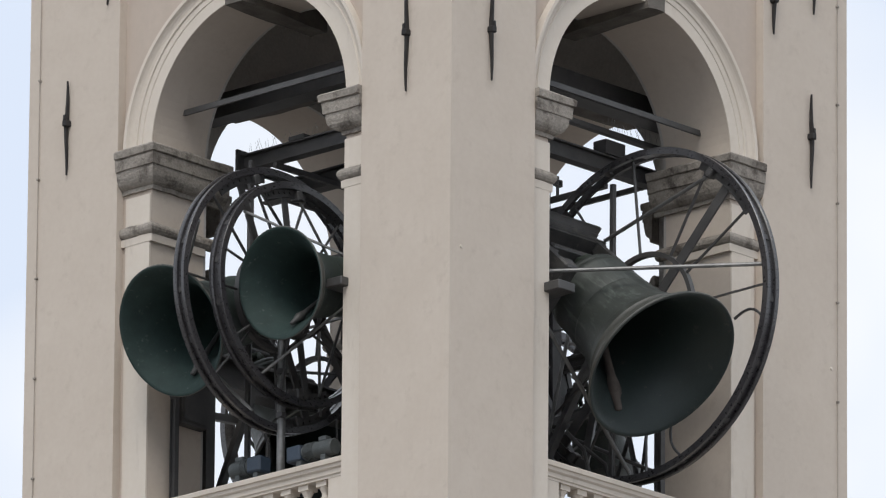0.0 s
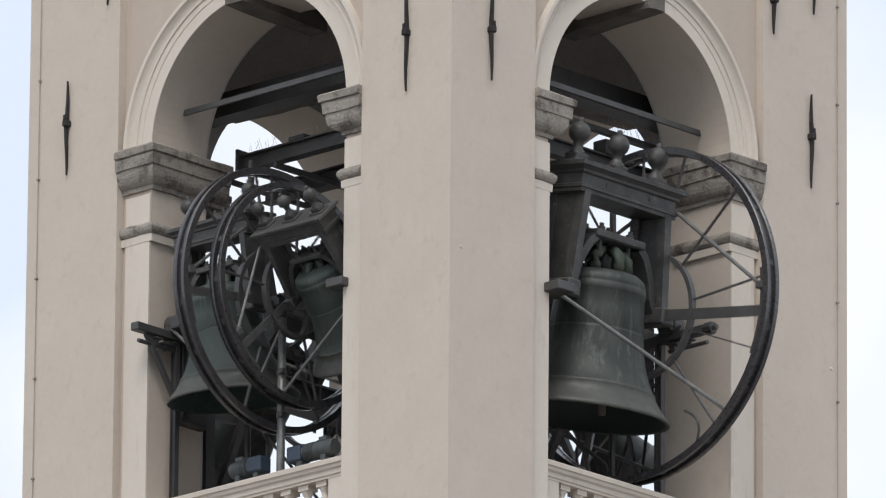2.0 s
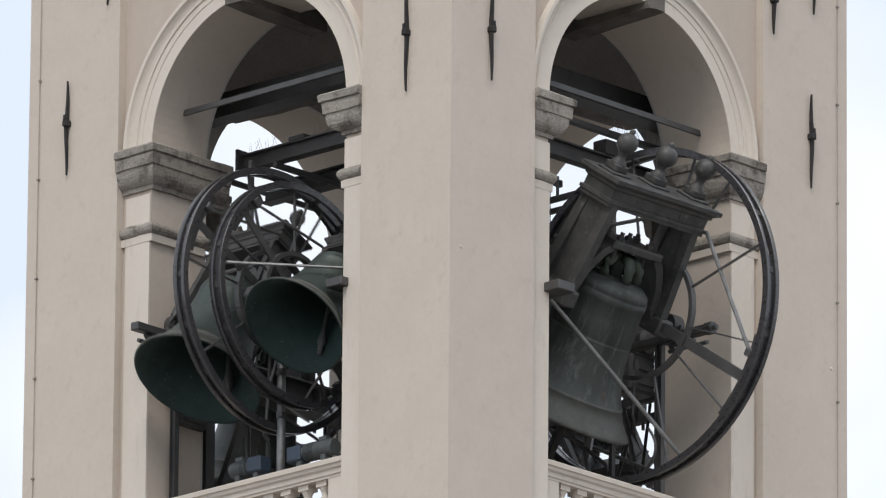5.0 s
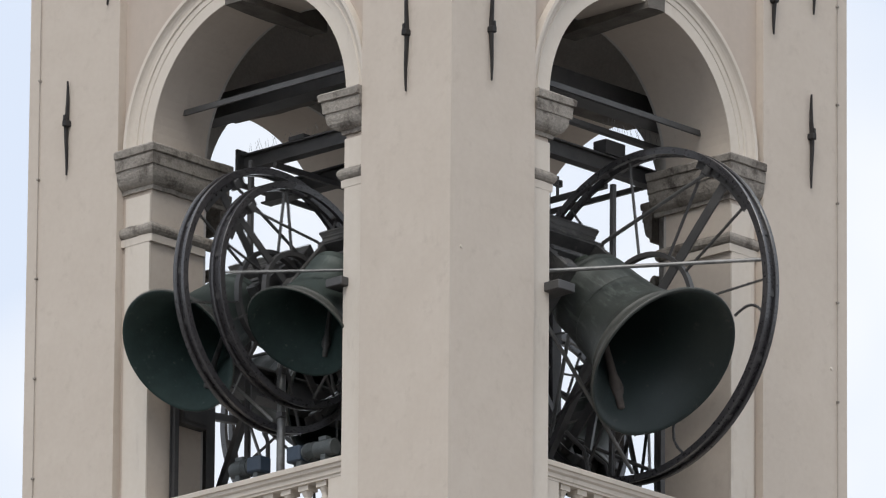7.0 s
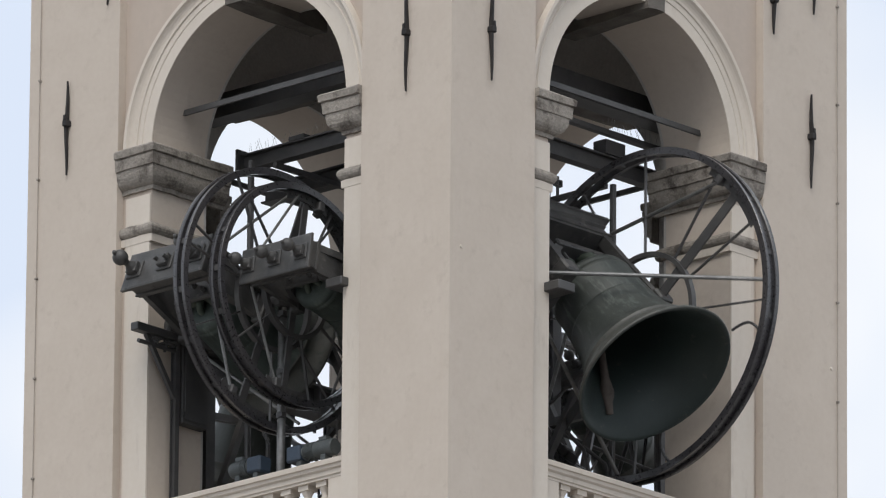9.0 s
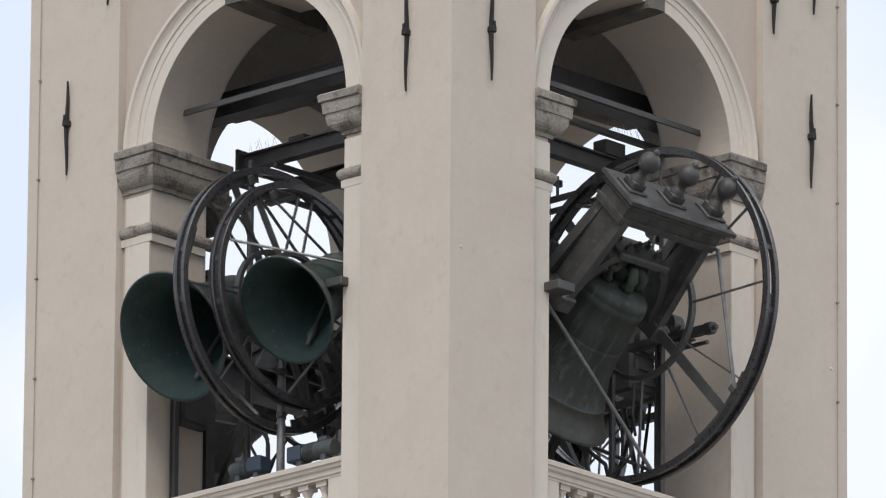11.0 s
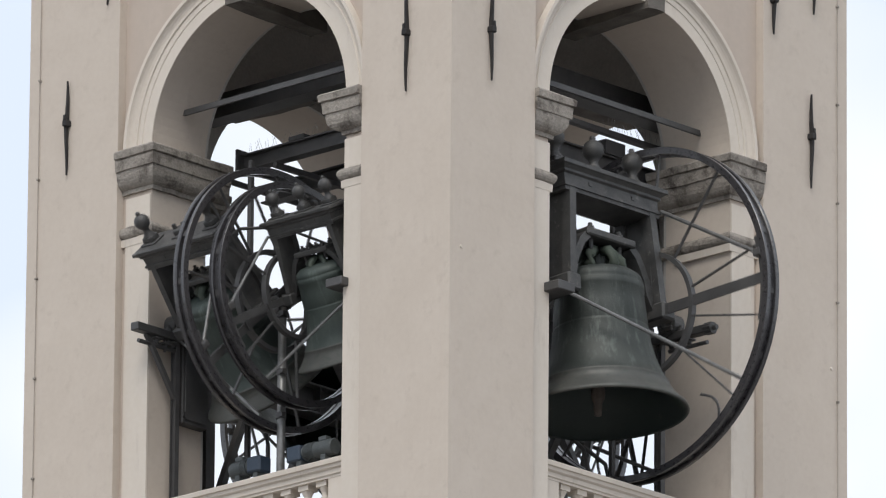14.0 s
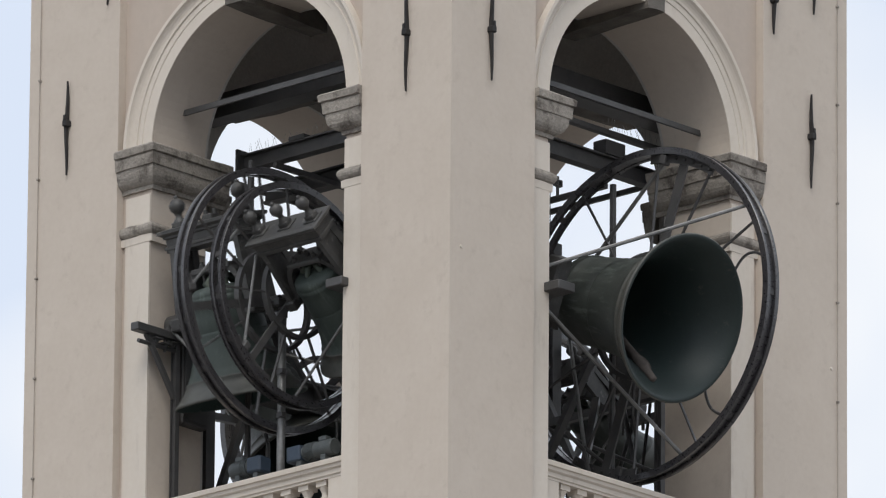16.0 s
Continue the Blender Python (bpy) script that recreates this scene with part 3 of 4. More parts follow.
    # rope anchor hooks
    for a in ((-62, -118) if far > 0 else ()):
        bm = bmesh.new()
        bow = 9 if a > -90 else -6
        p = [at(a + bow * math.sin(2.6 * u), R - 0.07 - 0.48 * u, far * width / 2) for u in [k / 12 for k in range(13)]]
        tube(bm, p, 0.014, 6)
        part("rope_hook", bm, IRON, wheel)
    return root, clapper


AX = 0.37   # axle line, metres behind the pilaster plane
AZ = 0.10   # axle height
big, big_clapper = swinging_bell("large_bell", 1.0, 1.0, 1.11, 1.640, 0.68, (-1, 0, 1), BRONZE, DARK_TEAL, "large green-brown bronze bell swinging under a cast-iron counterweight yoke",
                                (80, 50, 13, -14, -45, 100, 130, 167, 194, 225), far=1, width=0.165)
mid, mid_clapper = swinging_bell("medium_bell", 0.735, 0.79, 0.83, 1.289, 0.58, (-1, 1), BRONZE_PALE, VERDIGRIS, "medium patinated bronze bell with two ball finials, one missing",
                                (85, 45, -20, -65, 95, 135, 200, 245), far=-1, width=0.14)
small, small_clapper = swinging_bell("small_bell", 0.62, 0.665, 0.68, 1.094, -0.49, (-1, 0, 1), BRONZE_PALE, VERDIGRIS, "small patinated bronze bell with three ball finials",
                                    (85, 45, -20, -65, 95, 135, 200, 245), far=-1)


rear, rear_clapper = swinging_bell("inner_bell", 0.74, 0.83, 1.04, 1.2, -0.66, (-1, 0, 1), BRONZE, DARK_TEAL, "dark bronze bell with its wheel, beside the rear opening",
                                   (85, 45, -20, -65, 95, 135, 200, 245))
side_bell, side_clapper = swinging_bell("inner_bell", 0.52, 0.56, 0.66, 0.95, 0.50, (-1, 0, 1), BRONZE, DARK_TEAL, "small dark bronze bell with its wheel, inside the belfry",
                                        (85, 45, -20, -65, 95, 135, 200, 245))


# ---- bearings, brackets and posts that carry the axles ----
def piece(name, bm, mat, label, category, group=""):
    return tagged(part(name, bm, mat), label, category, group)


def bracket(name, lo, hi, bearing, post=None, strut=None, studs=False):
    """A steel bracket beam with a pillow block, and where there is one its post and strut."""
    root = new(name)
    root.location = lo
    inv = Matrix.Translation(-root.location)
    tagged(root, "dark steel bearing bracket fixed in the arch reveal", "bracket", "bell bearings")

    def add(nm, bm, mat=IRON):
        ob = part(nm, bm, mat, root)
        ob.matrix_parent_inverse = inv
    bm = bmesh.new()
    box(bm, lo, hi, bevel=0.008)
    add("bracket_beam", bm)
    bx, by, bz = bearing
    bm = bmesh.new()
    box(bm, (bx - 0.09, by - 0.09, hi[2] + 0.001), (bx + 0.09, by + 0.09, bz - 0.02), bevel=0.012)
    add("bearing_foot", bm, CAST)
    bm = bmesh.new()
    ax = "X" if abs(hi[1] - lo[1]) > abs(hi[0] - lo[0]) else "Y"
    revolve(bm, [(0.062, -0.07), (0.115, -0.07), (0.115, 0.07), (0.062, 0.07)], 20, Matrix.Translation(bearing) @ (Matrix.Rotation(math.pi / 2, 4, "Y") if ax == "X" else Matrix.Rotation(math.pi / 2, 4, "X")), closed=True)
    add("bearing_ring", bm, CAST)
    for k in (-1, 1):
        bm = bmesh.new()
        o = Vector((0, 0.13 * k, 0)) if ax == "X" else Vector((0.13 * k, 0, 0))
        q = Vector((bx, by, hi[2])) + o
        tube(bm, [q - Vector((0, 0, 0.14)), q + Vector((0, 0, 0.06))], 0.018, 6)
        tube(bm, [q + Vector((0, 0, 0.0)), q + Vector((0, 0, 0.03))], 0.034, 6)
        add("bolt", bm)
    if studs:
        end = Vector(((lo[0] + hi[0]) / 2, lo[1], (lo[2] + hi[2]) / 2)) if ax == "X" else Vector((lo[0], (lo[1] + hi[1]) / 2, (lo[2] + hi[2]) / 2))
        out = Vector((0, -1, 0)) if ax == "X" else Vector((-1, 0, 0))
        across = Vector((1, 0, 0)) if ax == "X" else Vector((0, 1, 0))
        if ax == "X":
            bm = bmesh.new()
            tube(bm, [end - out * 0.08, end + out * 0.015], 0.062, 6)
            tube(bm, [end - out * 0.05, end + out * 0.06], 0.026, 8)
            add("clamp_nut", bm, CAST)
        for d, z, n in ((0.30, -0.10, 0.10), (0.42, -0.13, 0.16), (0.52, -0.10, 0.12)):
            bm = bmesh.new()
            q = end - out * d
            tube(bm, [q + Vector((0, 0, 0.04)), q + Vector((0, 0, z - 0.04))], 0.014, 6)
            tube(bm, [q + Vector((0, 0, z)), q + Vector((0, 0, z + 0.03))], 0.03, 6)
            box(bm, q - Vector((0.05, 0.05, -z - 0.03)), q + Vector((0.05, 0.05, z + 0.045)))
            add("hanger_bolt", bm, CAST)
        bm = bmesh.new()
        q = end - out * 0.1 - Vector((0, 0, 0.13))
        tube(bm, [q - out * 0.45, q + out * 0.04], 0.022, 8)
        add("tie_rod", bm)
    if post:
        bm = bmesh.new()
        ibeam(bm, (post[0], post[1], FLOOR + 0.001), (post[0], post[1], lo[2] - 0.001), 0.055, 0.07, 0.010, (0, 1, 0))
        add("post", bm)
    if strut:
        bm = bmesh.new()
        bar(bm, strut[0], strut[1], 0.045, 0.045)
        add("strut", bm)


bracket("bearing_bracket", (-0.22, 3.86, -0.06), (0.90, 3.96, 0.02), (AX, 3.91, AZ), (0.36, 3.92), ((-0.05, 3.91, -0.06), (0.34, 3.91, -0.62)), studs=True)
bracket("bearing_bracket", (-0.03, 1.37, -0.07), (0.90, 1.58, 0.015), (AX, 1.50, AZ))
bracket("bearing_bracket", (1.37, -0.12, -0.09), (1.60, 0.90, 0.0), (1.50, AX, AZ))
bracket("bearing_bracket", (3.43, -0.16, -0.06), (3.53, 0.90, 0.02), (3.48, AX, AZ), (3.50, 0.52), studs=True)
bracket("bearing_bracket", (5.15, 1.62, -0.12), (5.25, 2.47, -0.05), (5.2, 2.42, 0.06), (5.2, 1.66))
bracket("bearing_bracket", (4.9, 3.54, -0.12), (5.3, 3.64, -0.05), (5.2, 3.59, 0.06), (5.15, 3.59))
bracket("bearing_bracket", (1.62, 5.15, 0.12), (2.25, 5.25, 0.19), (2.17, 5.2, 0.30), (1.66, 5.2))
bracket("bearing_bracket", (3.70, 4.9, 0.12), (3.80, 5.3, 0.19), (3.75, 5.2, 0.30), (3.75, 5.15))

# dark steel box fixed to the reveal beside the bearing post
root = new("junction_box")
root.location = (0.60, 3.94, -0.84)
tagged(root, "dark grey steel box fixed to the arch reveal", "junction box")
inv = Matrix.Translation(-root.location)
bm = bmesh.new()
box(bm, (0.44, 3.90, -0.84), (0.80, 4.008, 0.10), bevel=0.012)
part("casing", bm, IRON, root).matrix_parent_inverse = inv
bm = bmesh.new()
box(bm, (0.47, 3.888, -0.80), (0.77, 3.899, 0.06), bevel=0.004)
part("lid", bm, IRON, root).matrix_parent_inverse = inv
for zz in (-0.78, -0.02):
    bm = bmesh.new()
    box(bm, (0.445, 3.882, zz), (0.475, 3.9, zz + 0.05))
    part("hinge", bm, IRON, root).matrix_parent_inverse = inv

# ribbed block on its post, added to keep the wide opening's inside dark
root = new("infill_block")
root.location = (4.09, 1.06, FLOOR)
tagged(root, "dark ribbed steel block on a post, added to fill the dark area inside the opening", "bearing housing")
inv = Matrix.Translation(-root.location)
bm = bmesh.new()
box(bm, (3.70, 1.08, -0.34), (4.055, 1.36, 0.36), bevel=0.03)
part("housing", bm, IRON, root).matrix_parent_inverse = inv
bm = bmesh.new()
ibeam(bm, (4.09, 1.06, FLOOR + 0.002), (4.09, 1.06, 0.30), 0.07, 0.09, 0.012, (0, 1, 0))
part("post", bm, IRON, root).matrix_parent_inverse = inv
for k in range(4):
    bm = bmesh.new()
    box(bm, (3.74, 1.06, -0.26 + 0.14 * k), (4.02, 1.079, -0.22 + 0.14 * k))
    part("rib", bm, CAST, root).matrix_parent_inverse = inv
bm = bmesh.new()
revolve(bm, [(0.0, 0.10), (0.08, 0.10), (0.12, 0.07), (0.12, 0.0), (0.0, 0.0)], 18, Matrix.Translation((3.86, 1.079, 0.16)) @ Matrix.Rotation(math.pi / 2, 4, "X"))
part("round_cap", bm, CAST, root).matrix_parent_inverse = inv
bm = bmesh.new()
tube(bm, [(3.75, 1.05, -0.05), (3.68, 0.99, -0.14), (3.62, 0.97, -0.32), (3.63, 1.0, -0.62), (3.74, 1.06, -0.80)], 0.016, 6)
part("hose", bm, IRON, root).matrix_parent_inverse = inv

# pole between the two rope wheels, with clamps
root = new("support_pole")
root.location = (0.386, 2.534, FLOOR)
tagged(root, "grey galvanised support pole with clamps between the rope wheels", "pole")
inv = Matrix.Translation(-root.location)
bm = bmesh.new()
tube(bm, [(0.386, 2.534, FLOOR), (0.386, 2.534, 0.02)], 0.040, 16)
part("tube", bm, GALV, root, smooth=True).matrix_parent_inverse = inv
for z in (-1.05, -0.62, -0.05):
    bm = bmesh.new()
    revolve(bm, [(0.041, -0.03), (0.050, -0.03), (0.050, 0.03), (0.041, 0.03)], 16, Matrix.Translation((0.386, 2.534, z)), closed=True)
    box(bm, (0.33, 2.47, z - 0.02), (0.36, 2.51, z + 0.02))
    part("clamp", bm, IRON, root).matrix_parent_inverse = inv
bm = bmesh.new()
box(bm, (0.29, 2.498, 0.021), (0.48, 2.562, 0.10), bevel=0.01)
part("bearing_block", bm, CAST, root).matrix_parent_inverse = inv


# ---- drive motors on feet on the balustrade rail ----
def motor(y0, y1, flip):
    root = new("drive_motor")
    x, z, r = 0.306, -1.512, 0.08
    root.location = (x, (y0 + y1) / 2, z - r)
    inv = Matrix.Translation(-root.location)
    tagged(root, "grey electric drive motor with a blue gearbox on the balustrade rail", "motor", "drive motors")
    turn = lambda y: Matrix.Translation((x, y, z)) @ Matrix.Rotation(-math.pi / 2, 4, "X")
    n = (y1 - y0)
    a, b = (y1 - 0.60 * n, y1) if flip else (y0 + 0.30 * n, y0 + 0.0)
    lo, hi = (y0 + 0.42 * n, y1) if flip else (y0 + 0.0, y0 + 0.68 * n)
    bm = bmesh.new()
    revolve(bm, [(0, lo - y0), (r * 0.9, lo - y0), (r, lo - y0 + 0.015), (r, hi - y0 - 0.03), (r * 0.93, hi - y0 - 0.006), (r * 0.6, hi - y0), (0, hi - y0)], 28, turn(y0))
    part("motor_body", bm, MOTOR, root, smooth=False).matrix_parent_inverse = inv
    for k in range(9):
        bm = bmesh.new()
        yy = lo + (hi - lo) * (0.62 + 0.035 * k) if not flip else lo + (hi - lo) * (0.08 + 0.035 * k)
        revolve(bm, [(r, -0.003), (r + 0.010, -0.003), (r + 0.010, 0.003), (r, 0.003)], 24, turn(yy), closed=True)
        part("cooling_fin", bm, MOTOR, root).matrix_parent_inverse = inv
    glo, ghi = (y0, lo - 0.002) if flip else (hi + 0.002, y1)
    bm = bmesh.new()
    box(bm, (x - 0.085, glo, z - 0.08), (x + 0.08, ghi, z + 0.075), bevel=0.015)
    part("gearbox", bm, BLUE, root, "faded blue gearbox").matrix_parent_inverse = inv
    bm = bmesh.new()
    box(bm, (x - 0.03, lo + 0.1, z + r * 0.95), (x + 0.05, lo + 0.2, z + r + 0.04), bevel=0.006)
    part("terminal_box", bm, MOTOR, root).matrix_parent_inverse = inv
    for yy in (y0 + 0.2 * n, y0 + 0.75 * n):
        bm = bmesh.new()
        box(bm, (x - 0.06, yy - 0.03, RAIL_TOP + 0.001), (x + 0.05, yy + 0.03, z - r + 0.012), bevel=0.005)
        part("foot", bm, MOTOR, root).matrix_parent_inverse = inv


motor(2.65, 3.08, True)
motor(1.74, 2.31, False)
# ---- steel frame inside the belfry ----
root = new("bell_frame")
root.location = (2.8, 2.8, FLOOR)
inv = Matrix.Translation(-root.location)
tagged(root, "dark painted steel bell frame of joists, posts and braces", "bell frame")


def member(kind, a, b, w, h, up=(0, 0, 1)):
    bm = bmesh.new()
    if kind == "joist" or kind == "post":
        ibeam(bm, a, b, w, h, 0.016, (0, 1, 0) if kind == "post" else up)
    elif kind == "pipe":
        tube(bm, [a, b], w, 8)
    else:
        bar(bm, a, b, w, h, up)
    part(kind, bm, IRON, root).matrix_parent_inverse = inv


F0 = FLOOR + 0.002
member("joist", (1.25, 3.95, 1.93), (1.25, 0.96, 1.93), 0.12, 0.16)
member("joist", (2.30, 4.63, 2.00), (2.30, 0.96, 2.00), 0.14, 0.18)
member("joist", (0.96, 1.25, 1.90), (4.63, 1.25, 1.90), 0.12, 0.17)
member("channel", (1.9, 1.22, 2.215), (4.64, 1.22, 2.215), 0.07, 0.05)
member("channel", (1.15, 3.4, 1.80), (2.45, 3.4, 1.80), 0.05, 0.05)
member("channel", (3.2, 0.96, 1.56), (3.2, 4.63, 1.56), 0.05, 0.05)
member("plate", (3.42, 1.25, 2.06), (3.70, 1.25, 2.06), 0.16, 0.14)
member("plate", (1.25, 3.93, 1.95), (1.25, 3.90, 1.95), 0.2, 0.22)
member("plate", (1.25, 3.25, 2.03), (1.25, 3.05, 2.03), 0.14, 0.04)
member("pipe", (3.2, 0.87, 1.55), (3.2, 0.87, F0), 0.032, 0)
member("pipe", (0.98, 3.55, 1.83), (0.98, 3.55, F0), 0.032, 0)
member("timber", (1.45, 4.63, 2.64), (1.45, 1.3, 2.64), 0.22, 0.24)
member("timber", (1.3, 1.45, 2.66), (4.63, 1.45, 2.66), 0.22, 0.24)
for x, y in ((1.13, 4.25), (4.4, 1.2), (4.35, 4.35), (1.15, 1.15), (4.45, 2.8)):
    member("post", (x, y, F0), (x, y, 1.63 if (x, y) != (1.13, 4.25) else -0.28), 0.12, 0.12)
for a, b in (((1.13, 4.25, F0 + 1.0), (1.75, 4.25, -0.2)), ((1.13, 4.25, -0.55), (1.9, 4.35, -0.45)), ((1.2, 2.2, F0), (2.6, 2.2, 0.35)), ((2.6, 1.2, F0), (1.2, 1.2, 0.4)),
             ((2.0, 1.4, F0), (3.6, 1.4, 0.2)), ((3.6, 1.5, F0), (2.2, 1.5, 0.1)), ((4.2, 2.2, F0), (2.6, 2.2, 0.5)),
             ((1.3, 1.4, F0), (1.3, 3.0, 0.3)), ((1.4, 3.4, F0), (1.4, 1.8, 0.3)), ((4.3, 1.3, F0), (4.3, 2.9, 0.3)),
             ((3.0, 3.0, F0), (1.4, 1.6, 0.1)), ((2.0, 3.3, F0), (3.4, 1.9, 0.0)), ((1.5, 2.5, F0), (2.9, 3.9, 0.0)), ((2.6, 0.99, F0), (4.1, 1.9, -0.2))):
    member("brace", a, b, 0.07, 0.07)
member("girder", (1.1, 2.4, -0.1), (3.3, 2.4, -0.1), 0.10, 0.20)
ibm = bmesh.new()
ibeam(ibm, (1.25, 4.40, -0.03), (4.5, 4.40, -0.03), 0.22, 0.30, 0.02)
part("girder", ibm, IRON, root).matrix_parent_inverse = inv
for gx in (2.2, 2.75, 3.3):
    member("stiffener", (gx, 4.29, -0.03), (gx, 4.38, -0.03), 0.016, 0.25)
member("post", (3.9, 4.40, F0), (3.9, 4.40, -0.19), 0.12, 0.12)
# crossed braces behind the wide opening
member("channel", (4.2, 1.0, -0.28), (4.2, 2.8, -0.28), 0.06, 0.08)
for a, b, r in (((4.2, 1.64, -0.30), (4.2, 1.03, F0), 0.026), ((4.24, 1.47, -0.30), (4.24, 2.50, F0), 0.022), ((4.16, 2.70, -0.29), (4.16, 1.0, -1.14), 0.020), ((4.28, 1.36, -0.30), (4.28, 1.75, F0), 0.016)):
    member("pipe", a, b, r, 0)
# bird spikes on the joists
for a, b, count in (((1.25, 3.86, 2.011), (1.25, 2.2, 2.011), 44), ((3.45, 1.22, 2.241), (4.6, 1.22, 2.241), 32)):
    a, b = Vector(a), Vector(b)
    spikes = new("bird_spikes")
    spikes.location = a
    tagged(spikes, "row of thin wire bird spikes on a steel joist", "bird spikes", "bird spikes")
    bm = bmesh.new()
    bar(bm, (0, 0, 0.002), b - a + Vector((0, 0, 0.002)), 0.02, 0.004)
    part("base_strip", bm, GALV, spikes)
    bm = bmesh.new()
    for k in range(count):
        p = (b - a) * ((k + 0.5) / count) + Vector((0, 0, 0.003))
        lean = Vector((random.uniform(-0.05, 0.05), random.uniform(-0.05, 0.05), random.uniform(0.09, 0.13)))
        tube(bm, [p, p + lean], 0.0016, 4)
    tagged(part("wire", bm, GALV, spikes), kind="stuff")
# hook with a hanging clevis
for px, py in ((2.86, 1.28),):
    root2 = new("hanging_hook")
    root2.location = (px, py, 1.64)
    tagged(root2, "small iron clevis hook hanging from a joist", "hook")
    bm = bmesh.new()
    tube(bm, [(0, 0, 0), (0, 0, -0.20)], 0.016, 6)
    part("rod", bm, IRON, root2)
    bm = bmesh.new()
    box(bm, (-0.05, -0.02, -0.10), (0.05, 0.02, -0.085))
    box(bm, (-0.05, -0.02, -0.05), (0.05, 0.02, -0.035))
    box(bm, (-0.05, -0.02, -0.085), (-0.035, 0.02, -0.05))
    box(bm, (0.035, -0.02, -0.085), (0.05, 0.02, -0.05))
    part("clevis", bm, IRON, root2)
# hanging chains
link_bm = bmesh.new()
ring = [(0.011 * math.cos(k * math.tau / 10), 0, 0.019 * math.sin(k * math.tau / 10)) for k in range(11)]
tube(link_bm, ring, 0.004, 5, caps=False)
LINK = bpy.data.meshes.new("link")
link_bm.to_mesh(LINK)
link_bm.free()
LINK.materials.append(IRON)
for top, count in (((2.77, 1.30, 1.62), 17), ((0.76, 2.16, -1.08), 12)):
    root3 = new("chain")
    root3.location = top
    tagged(root3, "short dark steel chain hanging in the belfry", "chain", "hanging chains")
    for k in range(count):
        ob = new("link", LINK)
        ob.parent = root3
        ob.matrix_basis = Matrix.Translation((0, 0, -0.03 * k)) @ Matrix.Rotation(math.pi / 2 * (k % 2), 4, "Z")
# bent conduits near the balustrades
for pts in ([(0.9, 3.2, -1.6), (0.9, 3.2, -1.1), (0.92, 3.25, -0.98), (1.0, 3.35, -0.93), (1.2, 3.5, -0.92)],
            [(3.3, 0.95, FLOOR), (3.3, 0.95, -1.5), (3.25, 1.0, -1.2), (3.05, 1.1, -1.05)],
            [(2.9, 1.0, FLOOR), (2.95, 1.0, -1.6), (3.05, 1.02, -1.35), (3.0, 1.05, -1.1), (2.8, 1.1, -0.95)]):
    bm = bmesh.new()
    tube(bm, pts, 0.022, 8)
    piece("conduit", bm, IRON, "bent dark conduit pipe in the belfry", "conduit", "conduits")


# ---- the swings: seconds and degrees, positive when the mouth swings out of the tower ----
BIG_SWING = [(0, 45.8), (0.5, 38.3), (1, 25.5), (1.5, 9.5), (2, -9), (2.5, -26), (3, -41), (3.5, -51.5), (4, -52), (4.2, -50.5), (4.6, -45), (5.0, -34),
             (5.4, -17), (5.8, 2), (6.3, 24), (6.5, 31), (7, 47.5), (7.5, 58), (8, 61), (8.5, 54.7), (9, 40), (9.2, 33), (9.6, 17), (10, -2),
             (10.4, -21), (10.8, -41), (11.3, -55), (11.5, -58), (12, -60.5), (12.5, -57), (13, -42), (13.5, -21), (14, 3.5), (14.5, 27), (15, 50), (15.5, 64.4), (16, 70.6)]
MID_SWING = [(0, 66), (0.5, 75), (1, 64), (1.5, 36.5), (2, -7), (2.5, -38), (3, -57.5), (3.5, -60), (4, -42), (4.2, -32), (4.5, -12), (4.8, 12), (5.1, 36),
             (5.4, 57), (5.7, 73), (6.0, 81), (6.3, 82), (6.5, 77), (7, 52), (7.5, 12), (8, -29), (8.5, -58.5), (9, -69), (9.2, -66.5), (9.5, -55), (9.8, -35),
             (10.1, -10), (10.4, 18), (10.7, 43), (11.0, 62), (11.3, 75), (11.5, 81), (12, 86), (12.5, 73), (13, 38), (13.5, -8), (14, -43), (14.5, -68), (15, -71), (15.5, -54), (16, -15)]
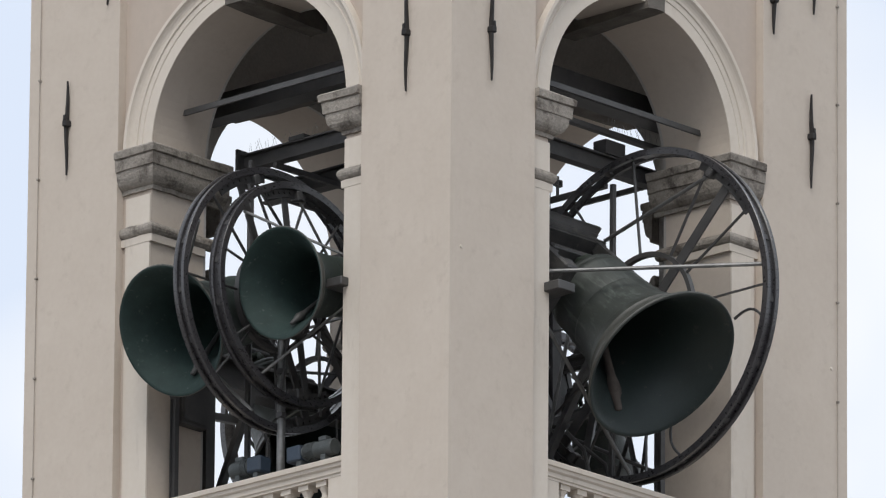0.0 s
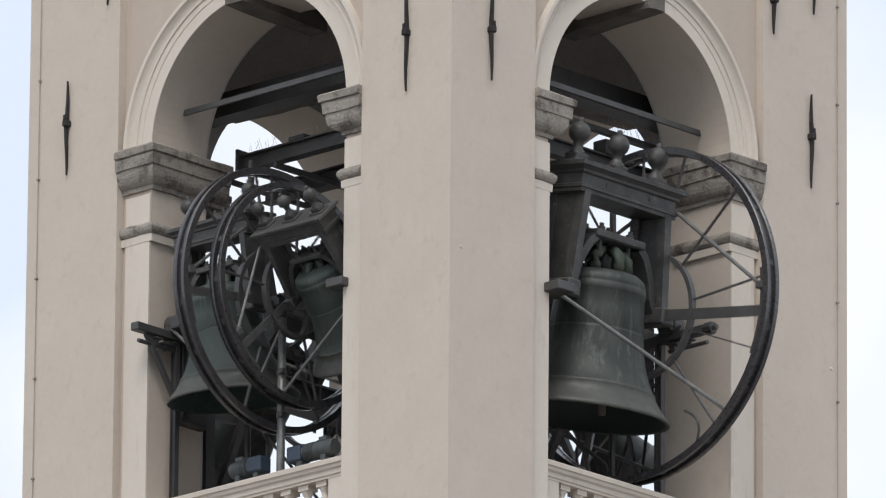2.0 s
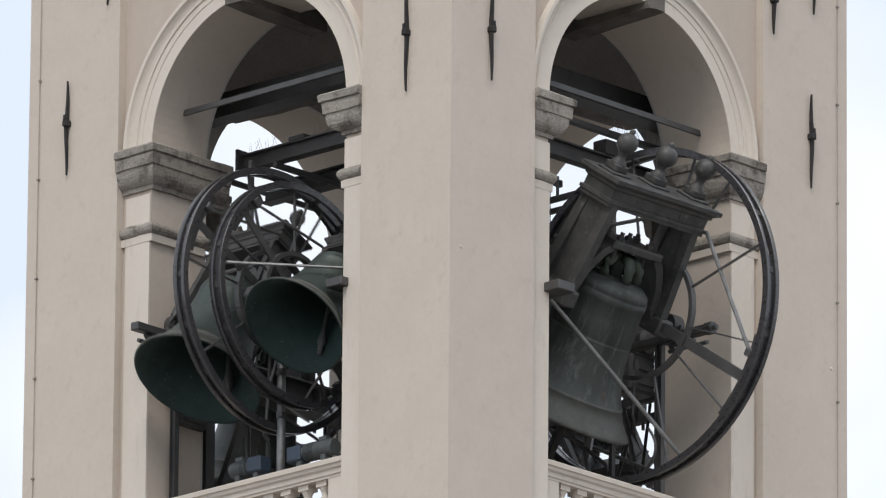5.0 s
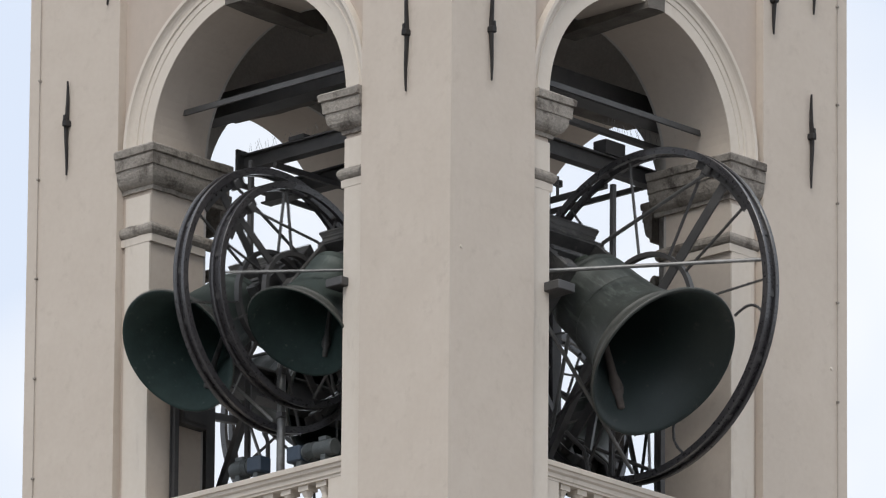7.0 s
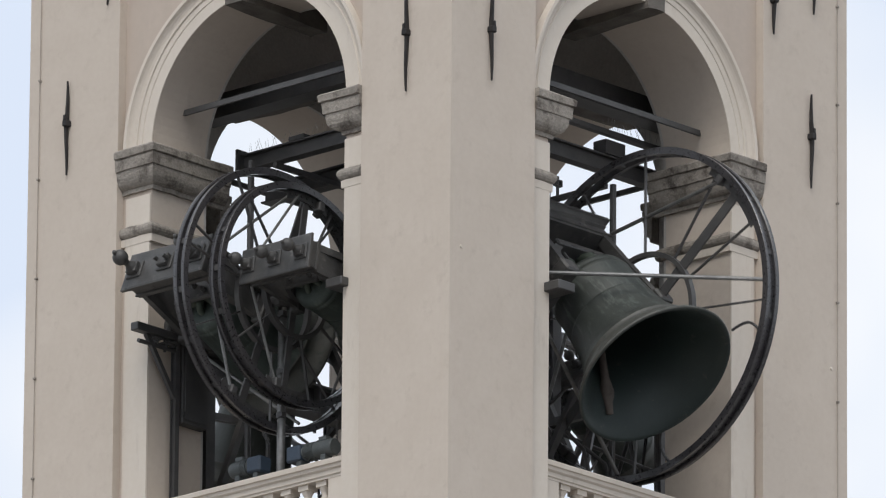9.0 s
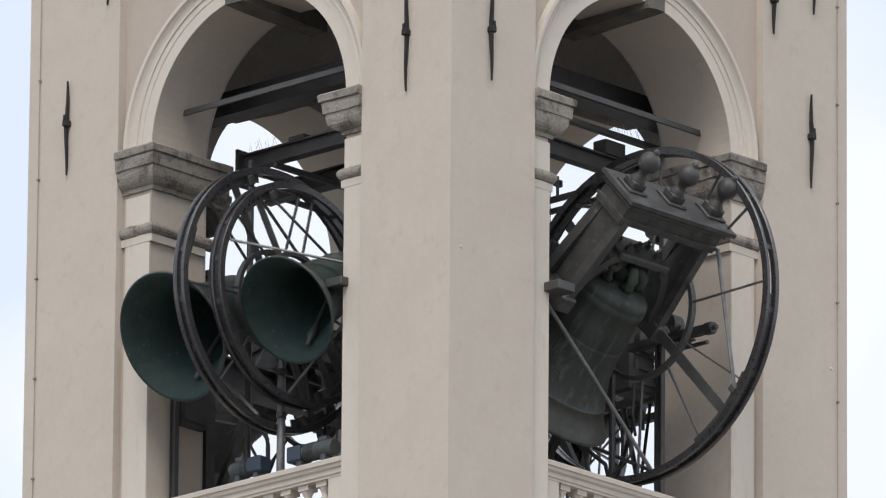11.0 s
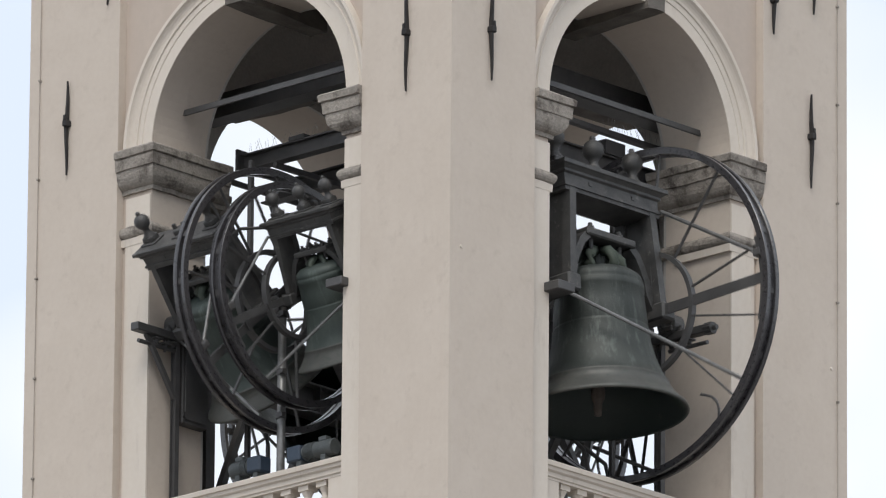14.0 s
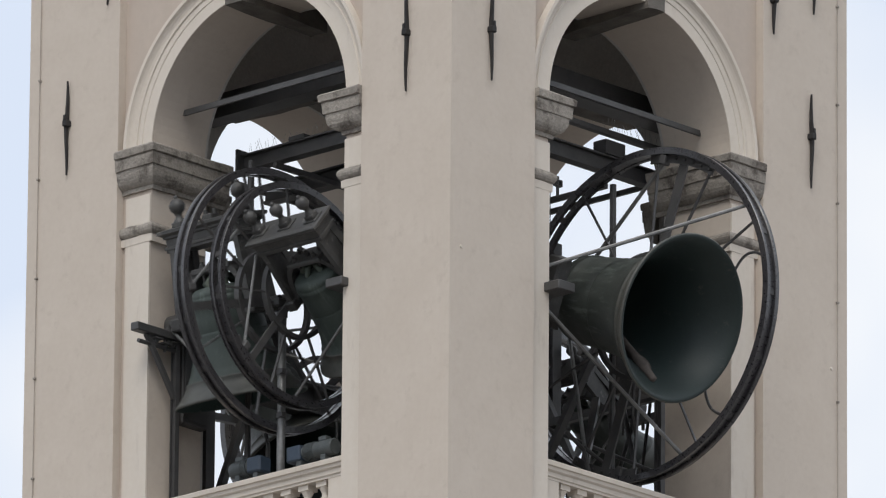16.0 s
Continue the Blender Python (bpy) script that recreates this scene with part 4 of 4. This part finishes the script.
SMALL_SWING = [(0, 80), (0.5, 60), (1, 27), (1.5, -8), (2, -43), (2.5, -68), (3, -71), (3.5, -55), (4, -25), (4.2, -12), (4.6, 19), (5.0, 44), (5.4, 65), (5.8, 79),
               (6.1, 84), (6.3, 83), (6.5, 73), (7, 38), (7.5, -4), (8, -45), (8.5, -72), (9, -82), (9.2, -81), (9.5, -71), (9.8, -52), (10.1, -26), (10.4, 4),
               (10.7, 33), (11.0, 58), (11.3, 77), (11.5, 88), (12, 98), (12.5, 88), (13, 57), (13.5, 20), (14, -28), (14.5, -69), (15, -77), (15.5, -72), (16, -52)]

REAR_SWING = [(0, -40), (0.5, -22), (1.05, 0), (1.6, 26), (2.3, 56), (3.1, 72), (3.9, 62), (4.6, 34), (5.2, 0), (5.8, -38), (6.4, -64), (6.9, -72), (7.4, -66), (8, -40),
              (8.4, -16), (8.65, 0), (9.2, 30), (10, 62), (10.75, 74), (11.5, 64), (12.2, 35), (12.8, 0), (13.3, -34), (13.9, -62), (14.6, -75), (15.2, -68), (15.7, -46), (16, -30)]
SIDE_SWING = [(0, 18), (0.6, 45), (1.3, 58), (2, 45), (2.6, 20), (3, -12), (3.4, -45), (3.8, -75), (4.2, -98), (4.6, -125), (5.05, -140), (5.5, -128), (5.9, -106), (6.3, -80), (6.7, -50),
              (7.1, -18), (7.5, 18), (8.1, 45), (8.8, 58), (9.5, 46), (10.2, 18), (10.6, -18), (11, -58), (11.3, -85), (11.6, -115), (12, -145), (12.6, -165), (13.2, -142),
              (13.6, -108), (13.9, -88), (14.2, -66), (14.5, -44), (14.8, -22), (15.1, -2), (15.4, 22), (15.7, 40), (16, 52)]


def swing(thing, clapper, rows, x, y, rz, s, lag=30, z=AZ):
    walk(thing, [(t, pose(x, y, z, 0, 0, rz) @ pose(0, 0, 0, -a)) for t, a in rows])
    walk(clapper, [(t, pose(0, 0, 0.12 * s, max(-lag, min(lag, a * 1.1)))) for t, a in rows])


def motions():
    swing(big, big_clapper, BIG_SWING, 2.47, AX, 0, 1.0, z=0.115)
    swing(mid, mid_clapper, MID_SWING, AX, 3.25, -90, 0.735)
    swing(small, small_clapper, SMALL_SWING, AX + 0.06, 1.956, -90, 0.62, z=AZ + 0.024)
    swing(rear, rear_clapper, REAR_SWING, 2.90, 5.2, 180, 0.74, z=0.30)
    swing(side_bell, side_clapper, SIDE_SWING, 5.2, 2.95, 90, 0.52, z=0.06)


motions()
